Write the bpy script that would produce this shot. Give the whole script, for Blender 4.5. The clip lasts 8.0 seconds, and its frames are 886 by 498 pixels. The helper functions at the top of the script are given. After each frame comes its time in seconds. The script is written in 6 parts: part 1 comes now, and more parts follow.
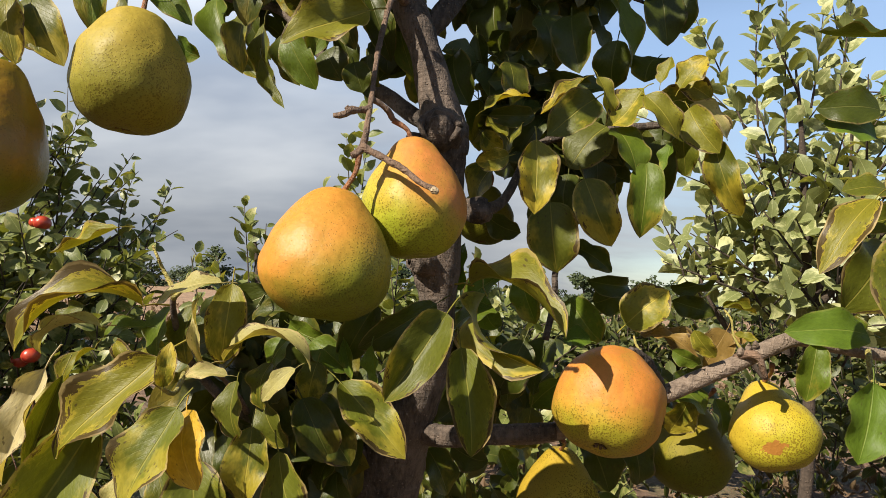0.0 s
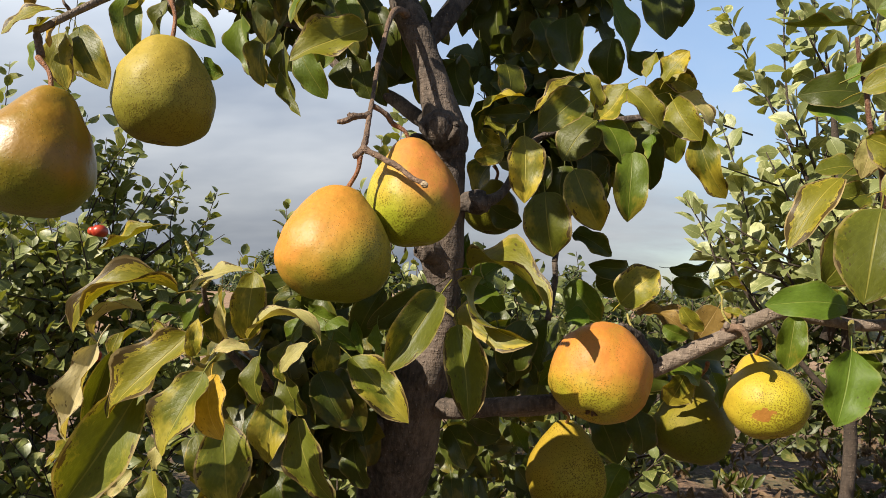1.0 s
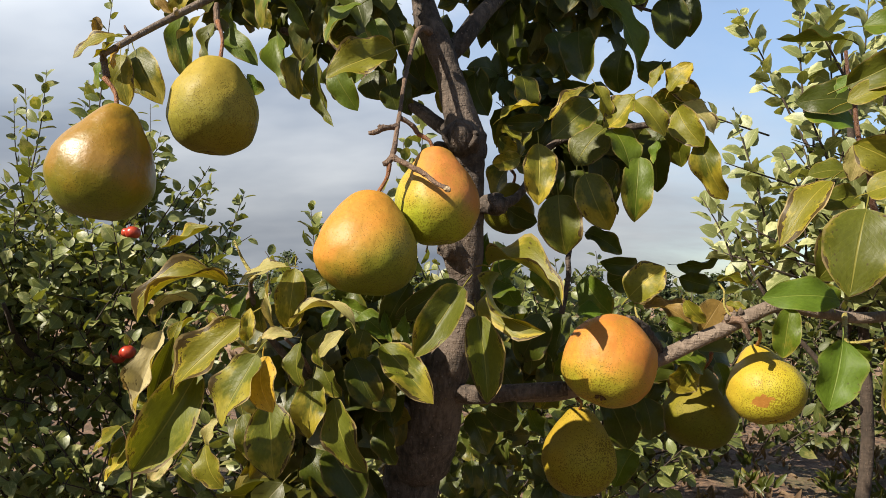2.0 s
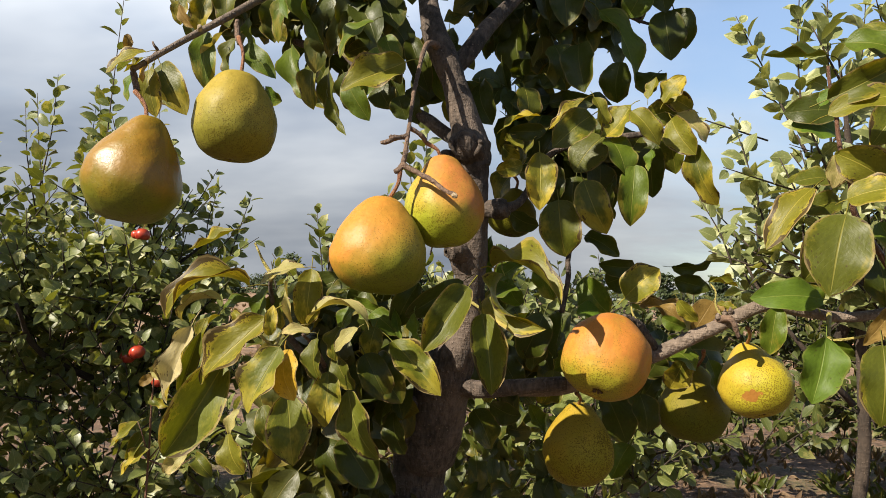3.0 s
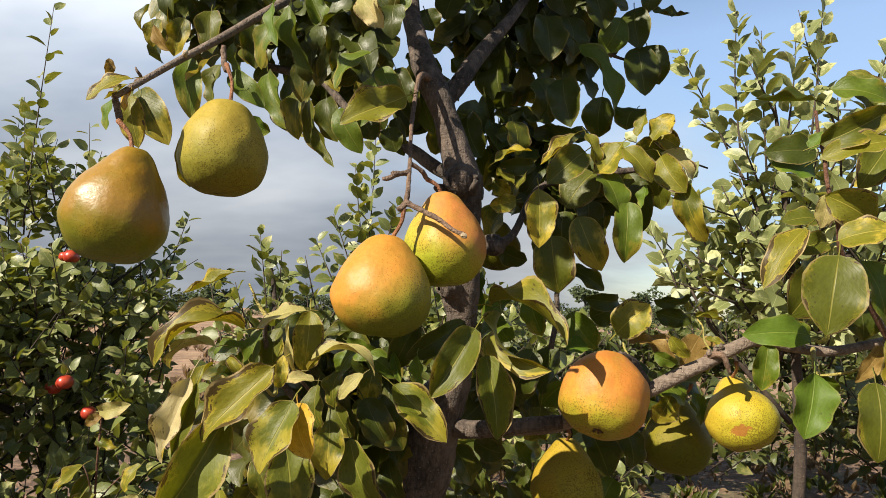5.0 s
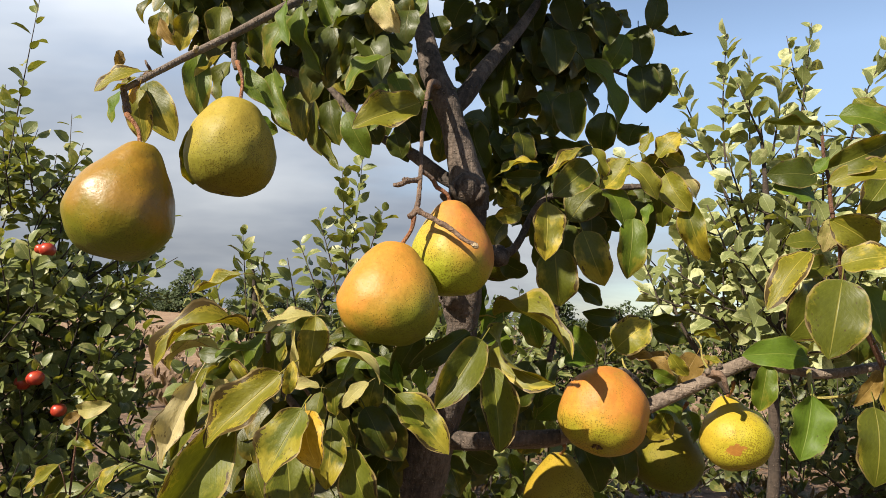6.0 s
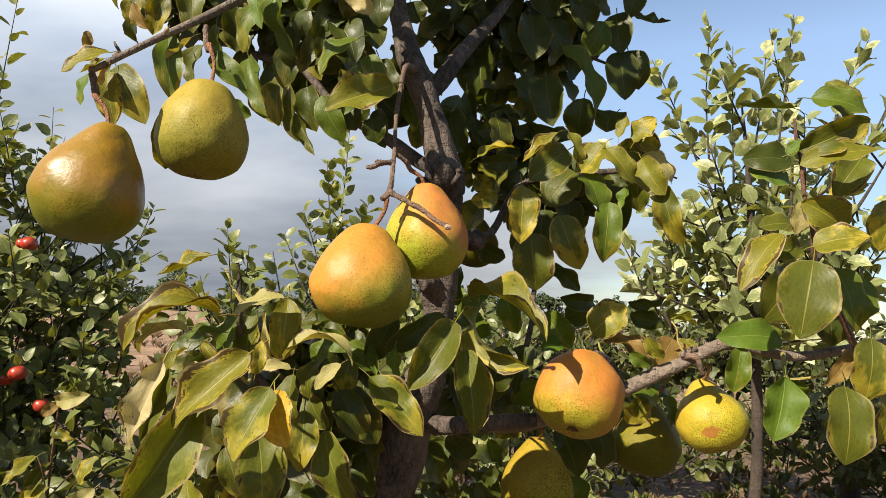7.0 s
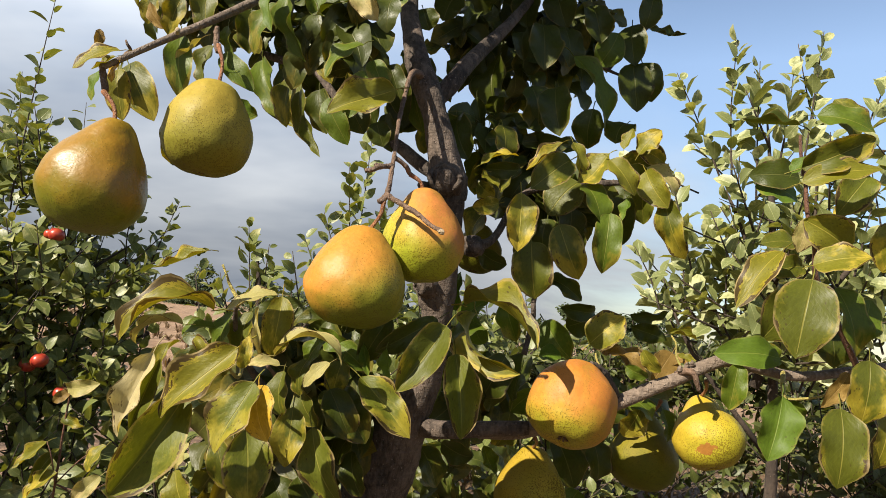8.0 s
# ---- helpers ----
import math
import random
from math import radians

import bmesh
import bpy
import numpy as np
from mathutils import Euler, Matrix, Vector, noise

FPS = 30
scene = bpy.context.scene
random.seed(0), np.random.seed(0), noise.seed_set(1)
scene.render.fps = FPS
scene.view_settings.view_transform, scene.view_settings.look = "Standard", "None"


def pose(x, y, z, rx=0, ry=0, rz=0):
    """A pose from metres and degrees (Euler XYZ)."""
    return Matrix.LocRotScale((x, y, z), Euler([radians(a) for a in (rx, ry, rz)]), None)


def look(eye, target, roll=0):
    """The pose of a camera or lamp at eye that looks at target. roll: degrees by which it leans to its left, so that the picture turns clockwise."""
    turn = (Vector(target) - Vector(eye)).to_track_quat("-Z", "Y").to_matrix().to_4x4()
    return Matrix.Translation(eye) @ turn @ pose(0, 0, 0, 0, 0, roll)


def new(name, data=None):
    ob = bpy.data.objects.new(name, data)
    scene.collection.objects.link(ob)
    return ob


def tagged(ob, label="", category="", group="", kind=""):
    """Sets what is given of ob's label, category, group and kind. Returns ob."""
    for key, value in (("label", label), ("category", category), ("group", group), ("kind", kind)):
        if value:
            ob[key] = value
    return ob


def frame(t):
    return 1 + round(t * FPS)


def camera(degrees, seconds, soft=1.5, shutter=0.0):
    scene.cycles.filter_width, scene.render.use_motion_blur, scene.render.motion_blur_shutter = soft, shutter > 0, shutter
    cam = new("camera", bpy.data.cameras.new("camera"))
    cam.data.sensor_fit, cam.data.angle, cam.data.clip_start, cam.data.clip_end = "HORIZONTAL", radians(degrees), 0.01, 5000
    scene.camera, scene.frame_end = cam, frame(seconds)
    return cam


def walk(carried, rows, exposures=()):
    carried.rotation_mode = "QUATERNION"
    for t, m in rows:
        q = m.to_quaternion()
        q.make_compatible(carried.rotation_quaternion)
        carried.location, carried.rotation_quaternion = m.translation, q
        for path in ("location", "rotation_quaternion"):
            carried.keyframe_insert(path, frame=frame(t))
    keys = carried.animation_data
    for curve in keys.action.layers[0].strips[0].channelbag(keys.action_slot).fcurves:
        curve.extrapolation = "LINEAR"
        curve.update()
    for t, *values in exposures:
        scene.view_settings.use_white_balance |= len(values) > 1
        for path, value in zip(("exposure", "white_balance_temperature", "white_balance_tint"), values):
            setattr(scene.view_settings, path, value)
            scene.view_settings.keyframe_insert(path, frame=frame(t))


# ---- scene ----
cam = camera(66.5, 8.0, soft=0.55)
PATH = [
    (0, (0.145, 0.105, 1.114), (-0.031, 2.092, 1.253), 3.5),
    (0.5, (0.166, 0.071, 1.108), (-0.078, 2.051, 1.24), 2.7),
    (1, (0.193, 0.05, 1.103), (-0.118, 2.021, 1.23), 2.0),
    (1.5, (0.203, 0.025, 1.1), (-0.144, 1.991, 1.218), 2.1),
    (1.7, (0.200, 0.012, 1.097), (-0.156, 1.976, 1.222), 2.0),
    (2.8, (0.210, -0.050, 1.098), (-0.188, 1.907, 1.223), 2.3),
    (3, (0.206, -0.052, 1.094), (-0.174, 1.907, 1.227), 2.1),
    (3.5, (0.205, -0.058, 1.095), (-0.141, 1.907, 1.238), 1.9),
    (4, (0.174, -0.05, 1.103), (-0.099, 1.925, 1.266), 1.2),
    (4.5, (0.144, -0.057, 1.112), (-0.081, 1.922, 1.295), 1.5),
    (5, (0.132, -0.044, 1.115), (-0.045, 1.939, 1.305), 1.7),
    (5.2, (0.122, -0.045, 1.110), (-0.031, 1.938, 1.327), 1.9),
    (6.3, (0.100, -0.036, 1.117), (-0.005, 1.950, 1.331), 4.0),
    (6.5, (0.102, -0.034, 1.113), (0.004, 1.952, 1.325), 3.8),
    (7, (0.117, -0.037, 1.104), (0.039, 1.951, 1.309), 3.4),
    (7.5, (0.137, -0.035, 1.103), (0.045, 1.952, 1.312), 5.7),
    (8, (0.146, -0.041, 1.104), (-0.007, 1.941, 1.322), 5.8),
]
walk(cam, [(t, look(eye, target, roll)) for t, eye, target, roll in PATH], [(0.0, 0.92), (8.0, 0.99)])


# ---- world, sun, exposure ----
SUN_DIR = Vector((-0.545, -0.588, 0.597)).normalized()
world = bpy.data.worlds.new("sky")
scene.world = world
world.use_nodes = True
wn, wl = world.node_tree.nodes, world.node_tree.links
wn.clear()


def wnode(kind, **values):
    n = wn.new(kind)
    for key, value in values.items():
        n.inputs[key].default_value = value
    return n


sky = wn.new("ShaderNodeTexSky")
sky.sky_type = "NISHITA"
sky.sun_disc = False
sky.sun_elevation = math.asin(SUN_DIR.z)
sky.sun_rotation = math.atan2(SUN_DIR.x, SUN_DIR.y)
sky.air_density, sky.dust_density, sky.ozone_density = 1.0, 0.4, 2.0
way = wn.new("ShaderNodeTexCoord")
split = wn.new("ShaderNodeSeparateXYZ")
wl.new(way.outputs["Generated"], split.inputs[0])
lift = wn.new("ShaderNodeMath")
lift.operation = "ADD"
lift.inputs[1].default_value = 0.30
wl.new(split.outputs["Z"], lift.inputs[0])
flat = wn.new("ShaderNodeVectorMath")
flat.operation = "DIVIDE"
wl.new(way.outputs["Generated"], flat.inputs[0])
trio = wn.new("ShaderNodeCombineXYZ")
for k in range(3):
    wl.new(lift.outputs[0], trio.inputs[k])
wl.new(trio.outputs[0], flat.inputs[1])
stretch = wn.new("ShaderNodeMapping")
stretch.inputs["Scale"].default_value = (0.55, 0.9, 0.4)
stretch.inputs["Rotation"].default_value = (0, 0, radians(-20))
wl.new(flat.outputs[0], stretch.inputs["Vector"])
puff = wnode("ShaderNodeTexNoise", Scale=1.7, Detail=6.0, Roughness=0.55, Distortion=0.4)
wl.new(stretch.outputs[0], puff.inputs["Vector"])
# more cloud towards the west, clear sky towards the east
side = wn.new("ShaderNodeMapRange")
side.inputs["From Min"].default_value, side.inputs["From Max"].default_value = 0.42, -0.35
side.inputs["To Min"].default_value, side.inputs["To Max"].default_value = -0.30, 0.30
wl.new(split.outputs["X"], side.inputs["Value"])
low = wn.new("ShaderNodeMapRange")
low.inputs["From Min"].default_value, low.inputs["From Max"].default_value = 0.32, 0.0
low.inputs["To Min"].default_value, low.inputs["To Max"].default_value = 0.0, 0.28
wl.new(split.outputs["Z"], low.inputs["Value"])
both = wn.new("ShaderNodeMath")
both.operation = "ADD"
wl.new(side.outputs[0], both.inputs[0])
wl.new(low.outputs[0], both.inputs[1])
amount = wn.new("ShaderNodeMath")
amount.operation = "ADD"
wl.new(puff.outputs["Fac"], amount.inputs[0])
wl.new(both.outputs[0], amount.inputs[1])
cover = wn.new("ShaderNodeMapRange")
cover.interpolation_type = "SMOOTHSTEP"
cover.inputs["From Min"].default_value, cover.inputs["From Max"].default_value = 0.36, 0.82
wl.new(amount.outputs[0], cover.inputs["Value"])
# clouds lie low; overhead the sky is clear
high = wn.new("ShaderNodeMapRange")
high.inputs["From Min"].default_value, high.inputs["From Max"].default_value = 0.70, 0.42
wl.new(split.outputs["Z"], high.inputs["Value"])
lying = wn.new("ShaderNodeMath")
lying.operation = "MULTIPLY"
wl.new(cover.outputs[0], lying.inputs[0])
wl.new(high.outputs[0], lying.inputs[1])
bright = wn.new("ShaderNodeMix")
bright.data_type, bright.blend_type = "RGBA", "MULTIPLY"
bright.inputs["Factor"].default_value = 1.0
haze = wn.new("ShaderNodeValToRGB")
haze.color_ramp.elements[0].position, haze.color_ramp.elements[0].color = 0.10, (1.22, 1.17, 1.12, 1)
haze.color_ramp.elements[1].position, haze.color_ramp.elements[1].color = 0.85, (0.80, 0.75, 0.70, 1)
middle = haze.color_ramp.elements.new(0.38)
middle.color = (2.50, 2.22, 2.02, 1)
wl.new(split.outputs["Z"], haze.inputs["Fac"])
wl.new(haze.outputs[0], bright.inputs["B"])
wl.new(sky.outputs[0], bright.inputs["A"])
shade = wnode("ShaderNodeTexNoise", Scale=1.5, Detail=5.0, Roughness=0.5)
wl.new(stretch.outputs[0], shade.inputs["Vector"])
cloud = wn.new("ShaderNodeValToRGB")
cloud.color_ramp.elements[0].position, cloud.color_ramp.elements[0].color = 0.36, (2.75, 3.2, 3.95, 1)
cloud.color_ramp.elements[1].position, cloud.color_ramp.elements[1].color = 0.68, (6.6, 6.9, 7.2, 1)
wl.new(shade.outputs["Fac"], cloud.inputs["Fac"])
rise = wn.new("ShaderNodeMapRange")
rise.inputs["From Min"].default_value, rise.inputs["From Max"].default_value = 0.08, 0.42
rise.inputs["To Min"].default_value, rise.inputs["To Max"].default_value = 0.76, 2.00
wl.new(split.outputs["Z"], rise.inputs["Value"])
lighter = wn.new("ShaderNodeVectorMath")
lighter.operation = "SCALE"
wl.new(cloud.outputs[0], lighter.inputs[0])
wl.new(rise.outputs[0], lighter.inputs["Scale"])
blend = wn.new("ShaderNodeMix")
blend.data_type = "RGBA"
wl.new(lying.outputs[0], blend.inputs["Factor"])
wl.new(bright.outputs["Result"], blend.inputs["A"])
wl.new(lighter.outputs[0], blend.inputs["B"])
back = wnode("ShaderNodeBackground", Strength=0.054)
wl.new(blend.outputs["Result"], back.inputs["Color"])
wout = wn.new("ShaderNodeOutputWorld")
wl.new(back.outputs[0], wout.inputs[0])

sun_lamp = bpy.data.lights.new("sun", "SUN")
sun_lamp.energy, sun_lamp.angle, sun_lamp.color = 5.0, radians(0.55), (1.0, 0.90, 0.74)
sun = new("sun", sun_lamp)
sun.matrix_world = look(SUN_DIR * 30, (0, 0, 0))


# ---- materials ----
class Nodes:
    """A material with a few short words to build its nodes."""

    def __init__(self, name):
        self.mat = bpy.data.materials.new(name)
        self.mat.use_nodes = True
        self.tree = self.mat.node_tree
        self.tree.nodes.clear()

    def node(self, kind, **links):
        n = self.tree.nodes.new(kind)
        for key, value in links.items():
            self.put(n.inputs[key.replace("_", " ")], value)
        return n

    def put(self, socket, value):
        if isinstance(value, bpy.types.NodeSocket):
            self.tree.links.new(value, socket)
        else:
            socket.default_value = value

    def math(self, op, a, b=0.0, clamp=False):
        n = self.tree.nodes.new("ShaderNodeMath")
        n.operation, n.use_clamp = op, clamp
        self.put(n.inputs[0], a)
        self.put(n.inputs[1], b)
        return n.outputs[0]

    def mix(self, f, a, b, kind="MIX"):
        n = self.tree.nodes.new("ShaderNodeMix")
        n.data_type, n.blend_type = "RGBA", kind
        self.put(n.inputs["Factor"], f)
        for key, value in (("A", a), ("B", b)):
            self.put(n.inputs[key], value if isinstance(value, bpy.types.NodeSocket) else (*value, 1))
        return n.outputs["Result"]

    def step(self, value, lo, hi, a=0.0, b=1.0):
        n = self.tree.nodes.new("ShaderNodeMapRange")
        n.interpolation_type = "SMOOTHSTEP"
        self.put(n.inputs["Value"], value)
        for key, v in (("From Min", lo), ("From Max", hi), ("To Min", a), ("To Max", b)):
            n.inputs[key].default_value = v
        return n.outputs[0]

    def noise(self, where, scale, detail=4.0, rough=0.55, distort=0.0):
        n = self.node("ShaderNodeTexNoise", Vector=where, Scale=scale, Detail=detail, Roughness=rough, Distortion=distort)
        return n.outputs["Fac"]

    def dots(self, where, scale, rand=1.0):
        n = self.node("ShaderNodeTexVoronoi", Vector=where, Scale=scale, Randomness=rand)
        return n.outputs["Distance"]

    def bump(self, height, strength, distance):
        return self.node("ShaderNodeBump", Height=height, Strength=strength, Distance=distance).outputs[0]

    def out(self, shader):
        o = self.tree.nodes.new("ShaderNodeOutputMaterial")
        self.tree.links.new(shader, o.inputs[0])
        return self.mat


def leaf_material(name, green, yellow, yellowing, burn=0.0, gloss=0.37, far=False):
    """A leaf: blade colour with yellowing, paler midrib and veins, spots, browned margin, and light coming through."""
    m = Nodes(name)
    uv = m.node("ShaderNodeUVMap").outputs[0]
    xyz = m.node("ShaderNodeSeparateXYZ", Vector=uv)
    u, v = xyz.outputs["X"], xyz.outputs["Y"]
    rnd = m.node("ShaderNodeNewGeometry").outputs["Random Per Island"] if far else m.node("ShaderNodeObjectInfo").outputs["Random"]
    shift = m.node("ShaderNodeCombineXYZ", X=m.math("MULTIPLY", rnd, 37.0), Y=m.math("MULTIPLY", rnd, 91.0))
    where = m.node("ShaderNodeVectorMath", ).outputs[0]
    add = where.node
    m.put(add.inputs[0], uv)
    m.put(add.inputs[1], shift.outputs[0])
    broad = m.noise(where, 2.6, 3.0, 0.6)
    fine = m.noise(where, 14.0, 4.0, 0.65)
    across = m.math("ABSOLUTE", m.math("SUBTRACT", u, 0.5))
    age = m.math("ADD", m.math("ADD", m.math("MULTIPLY", broad, 1.7), -0.4), m.math("MULTIPLY", m.math("SUBTRACT", rnd, 0.5), 0.55))
    age = m.math("ADD", age, m.math("SUBTRACT", m.math("MULTIPLY", m.math("POWER", across, 2.0), 1.0), 0.05))
    age = m.math("ADD", age, m.math("MULTIPLY", m.math("SUBTRACT", v, 0.45), m.math("MULTIPLY", rnd, 0.75)))
    turned = m.step(age, 0.85 - yellowing, 1.15 - yellowing * 0.7)
    colour = m.mix(turned, green, yellow)
    tone = m.math("ADD", 0.52, m.math("MULTIPLY", fine, 0.60))
    tone3 = m.node("ShaderNodeCombineXYZ", X=tone, Y=tone, Z=tone).outputs[0]
    colour = m.mix(1.0, colour, tone3, "MULTIPLY")
    rib = m.step(across, 0.020, 0.006)
    slant = m.math("SUBTRACT", m.math("MULTIPLY", v, 11.0), m.math("MULTIPLY", across, 9.0))
    vein = m.step(m.math("PINGPONG", slant, 0.5), 0.07, 0.0)
    vein = m.math("MULTIPLY", vein, 0.12)
    pale = tuple(min(1.0, c * 1.25 + 0.05) for c in yellow)
    colour = m.mix(m.math("MULTIPLY", m.math("MAXIMUM", rib, vein), 0.30), colour, pale)
    if not far:
        # dark scorched patches eat in from the margin, with a yellow halo, freckles near them and a thin dry rim
        margin = m.math("MULTIPLY", across, 2.0)
        patchy = m.noise(where, 4.2, 5.0, 0.72, 0.4)
        edge = m.math("ADD", m.math("MULTIPLY", m.math("POWER", margin, 1.5), 0.95), m.math("MULTIPLY", m.math("SUBTRACT", patchy, 0.5), 2.0))
        edge = m.math("ADD", edge, m.math("MULTIPLY", m.step(v, 0.35, 1.0), 0.18))
        near = 1.13 - burn * 0.85
        halo = m.step(edge, near - 0.22, near - 0.04)
        scorch = m.step(edge, near - 0.02, near + 0.05)
        colour = m.mix(m.math("MULTIPLY", halo, 0.15 + 0.45 * burn), colour, yellow)
        spots = m.dots(where, 13.0)
        spot = m.math("MULTIPLY", m.step(spots, 0.26, 0.10), m.step(m.math("ADD", m.math("MULTIPLY", margin, 0.35), m.noise(where, 3.0, 1.0)), 0.60 - 0.15 * burn, 0.80 - 0.15 * burn))
        colour = m.mix(m.math("MAXIMUM", m.math("MULTIPLY", scorch, 0.92), m.math("MULTIPLY", spot, 0.70)), colour, (0.052, 0.030, 0.012))
        rim = m.math("MULTIPLY", m.step(m.math("ADD", margin, m.math("MULTIPLY", m.math("SUBTRACT", fine, 0.5), 0.16)), 0.89, 0.95), m.step(broad, 0.35, 0.55))
        colour = m.mix(m.math("MULTIPLY", rim, min(1.0, 0.20 + burn * 1.1)), colour, (0.40, 0.30, 0.13))
    height = m.math("ADD", m.math("MULTIPLY", fine, 0.5), m.math("MULTIPLY", m.math("MAXIMUM", rib, vein), -0.6))
    height = m.math("ADD", height, m.math("MULTIPLY", m.noise(where, 5.0, 2.0, 0.5), 1.0))
    normal = m.bump(height, 0.4, 0.0018)
    face = m.node("ShaderNodeBsdfPrincipled", Base_Color=colour, Roughness=m.math("ADD", gloss - 0.10, m.math("ADD", m.math("MULTIPLY", fine, 0.15), m.math("MULTIPLY", broad, 0.22))), Normal=normal)
    face.inputs["Specular IOR Level"].default_value = 0.55 if far else 0.29
    lit = m.mix(1.0, colour, (1.40, 1.25, 0.35), "MULTIPLY")
    through_light = m.node("ShaderNodeBsdfTranslucent", Color=lit, Normal=normal)
    both_ways = m.node("ShaderNodeMixShader", Fac=0.28)
    m.put(both_ways.inputs[1], face.outputs[0])
    m.put(both_ways.inputs[2], through_light.outputs[0])
    return m.out(both_ways.outputs[0])


LEAF = {
    "g": leaf_material("leaf_green", (0.104, 0.150, 0.012), (0.24, 0.215, 0.025), 0.12, 0.05),
    "o": leaf_material("leaf_olive", (0.102, 0.114, 0.011), (0.32, 0.262, 0.026), 0.30, 0.20),
    "y": leaf_material("leaf_yellow_green", (0.185, 0.180, 0.016), (0.46, 0.36, 0.040), 0.32, 0.30),
    "b": leaf_material("leaf_scorched", (0.200, 0.185, 0.015), (0.47, 0.36, 0.040), 0.34, 0.62),
    "p": leaf_material("leaf_pale", (0.39, 0.35, 0.12), (0.54, 0.44, 0.19), 0.36, 0.26, 0.45),
    "t": leaf_material("leaf_tan", (0.24, 0.150, 0.036), (0.36, 0.235, 0.068), 0.5, 0.28, 0.5),
    # darker copy of the leaf green, with the upper crown's shade in its colour
    "d": leaf_material("leaf_shaded", (0.058, 0.074, 0.008), (0.13, 0.120, 0.015), 0.10, 0.05, 0.32),
    "a": leaf_material("leaf_amber", (0.46, 0.28, 0.022), (0.60, 0.38, 0.04), 0.4, 0.22),
    "n": leaf_material("leaf_mature", (0.128, 0.145, 0.014), (0.33, 0.285, 0.032), 0.27, 0.36, 0.40),
    "w": leaf_material("leaf_bleached", (0.52, 0.44, 0.22), (0.62, 0.53, 0.33), 0.4, 0.30, 0.5),
    "k": leaf_material("leaf_fresh", (0.105, 0.172, 0.015), (0.20, 0.23, 0.025), 0.08, 0.0, 0.45),
}
# inner crown leaves: the shade among them is put into these darker colours
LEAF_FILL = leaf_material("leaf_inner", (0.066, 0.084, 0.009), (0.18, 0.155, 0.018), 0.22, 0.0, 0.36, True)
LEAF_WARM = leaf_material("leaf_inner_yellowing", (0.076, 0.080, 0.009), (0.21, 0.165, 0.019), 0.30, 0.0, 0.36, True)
LEAF_APPLE = leaf_material("leaf_apple", (0.165, 0.195, 0.050), (0.38, 0.37, 0.14), 0.26, 0.0, 0.34, True)
LEAF_ROW = leaf_material("leaf_next_row", (0.085, 0.105, 0.022), (0.20, 0.185, 0.05), 0.26, 0.0, 0.42, True)
LEAF_SHOOT = leaf_material("leaf_shoot", (0.215, 0.245, 0.085), (0.51, 0.52, 0.25), 0.40, 0.0, 0.36, True)
LEAF_DISTANT = leaf_material("leaf_distant", (0.050, 0.075, 0.022), (0.09, 0.105, 0.03), 0.2, 0.0, 0.6, True)
LEAF_DRY = leaf_material("leaf_dry", (0.15, 0.092, 0.05), (0.24, 0.16, 0.09), 0.4, 0.0, 0.7, True)


def bark_material(name, dark, light, scale=1.0, rough=0.8, ring=0.5):
    m = Nodes(name)
    at = m.node("ShaderNodeTexCoord").outputs["Object"]
    long_grain = m.node("ShaderNodeMapping", Vector=at, Scale=(1.0, 1.0, 0.35)).outputs[0]
    ringed = m.node("ShaderNodeMapping", Vector=at, Scale=(0.5, 0.5, 2.6)).outputs[0]
    broad = m.noise(at, 18.0 * scale, 4.0, 0.6)
    grain = m.noise(long_grain, 190.0 * scale, 5.0, 0.7)
    rings = m.noise(ringed, 60.0 * scale, 3.0, 0.6)
    pores = m.step(m.dots(at, 150.0 * scale), 0.20, 0.10)
    tone = m.math("ADD", m.math("MULTIPLY", grain, 0.5), m.math("MULTIPLY", broad, 0.5))
    colour = m.mix(m.step(tone, 0.36, 0.66), dark, light)
    colour = m.mix(m.math("MULTIPLY", m.step(rings, 0.56, 0.68), ring), colour, tuple(c * 0.45 for c in dark))
    colour = m.mix(m.math("MULTIPLY", pores, 0.55), colour, tuple(min(1, c * 1.9) for c in light))
    height = m.math("ADD", m.math("ADD", grain, m.math("MULTIPLY", rings, 2.8 * ring)), m.math("MULTIPLY", pores, 0.5))
    face = m.node("ShaderNodeBsdfPrincipled", Base_Color=colour, Roughness=rough, Normal=m.bump(height, 1.0, 0.0042))
    return m.out(face.outputs[0])


BARK = bark_material("bark_grey_brown", (0.021, 0.015, 0.011), (0.150, 0.111, 0.086), 1.0, 0.8, 0.28)
BARK_TWIG = bark_material("bark_twig", (0.075, 0.046, 0.031), (0.24, 0.150, 0.098), 1.6, 0.65, 0.25)
BARK_BRANCH = bark_material("bark_branch", (0.115, 0.084, 0.063), (0.26, 0.198, 0.150), 1.2, 0.75, 0.35)
BARK_RED = bark_material("bark_reddish", (0.085, 0.036, 0.020), (0.17, 0.078, 0.042), 1.6, 0.5, 0.06)
BARK_FAR = bark_material("bark_far", (0.030, 0.021, 0.015), (0.075, 0.053, 0.038), 0.5, 0.9, 0.3)
WOOD_CUT = bark_material("cut_wood", (0.38, 0.28, 0.17), (0.58, 0.48, 0.33), 1.5, 0.8)
STALK = bark_material("leaf_stalk", (0.30, 0.26, 0.06), (0.44, 0.36, 0.10), 2.0, 0.5)
PEAR_STALK = bark_material("pear_stalk", (0.19, 0.07, 0.025), (0.36, 0.15, 0.06), 2.0, 0.5, 0.1)


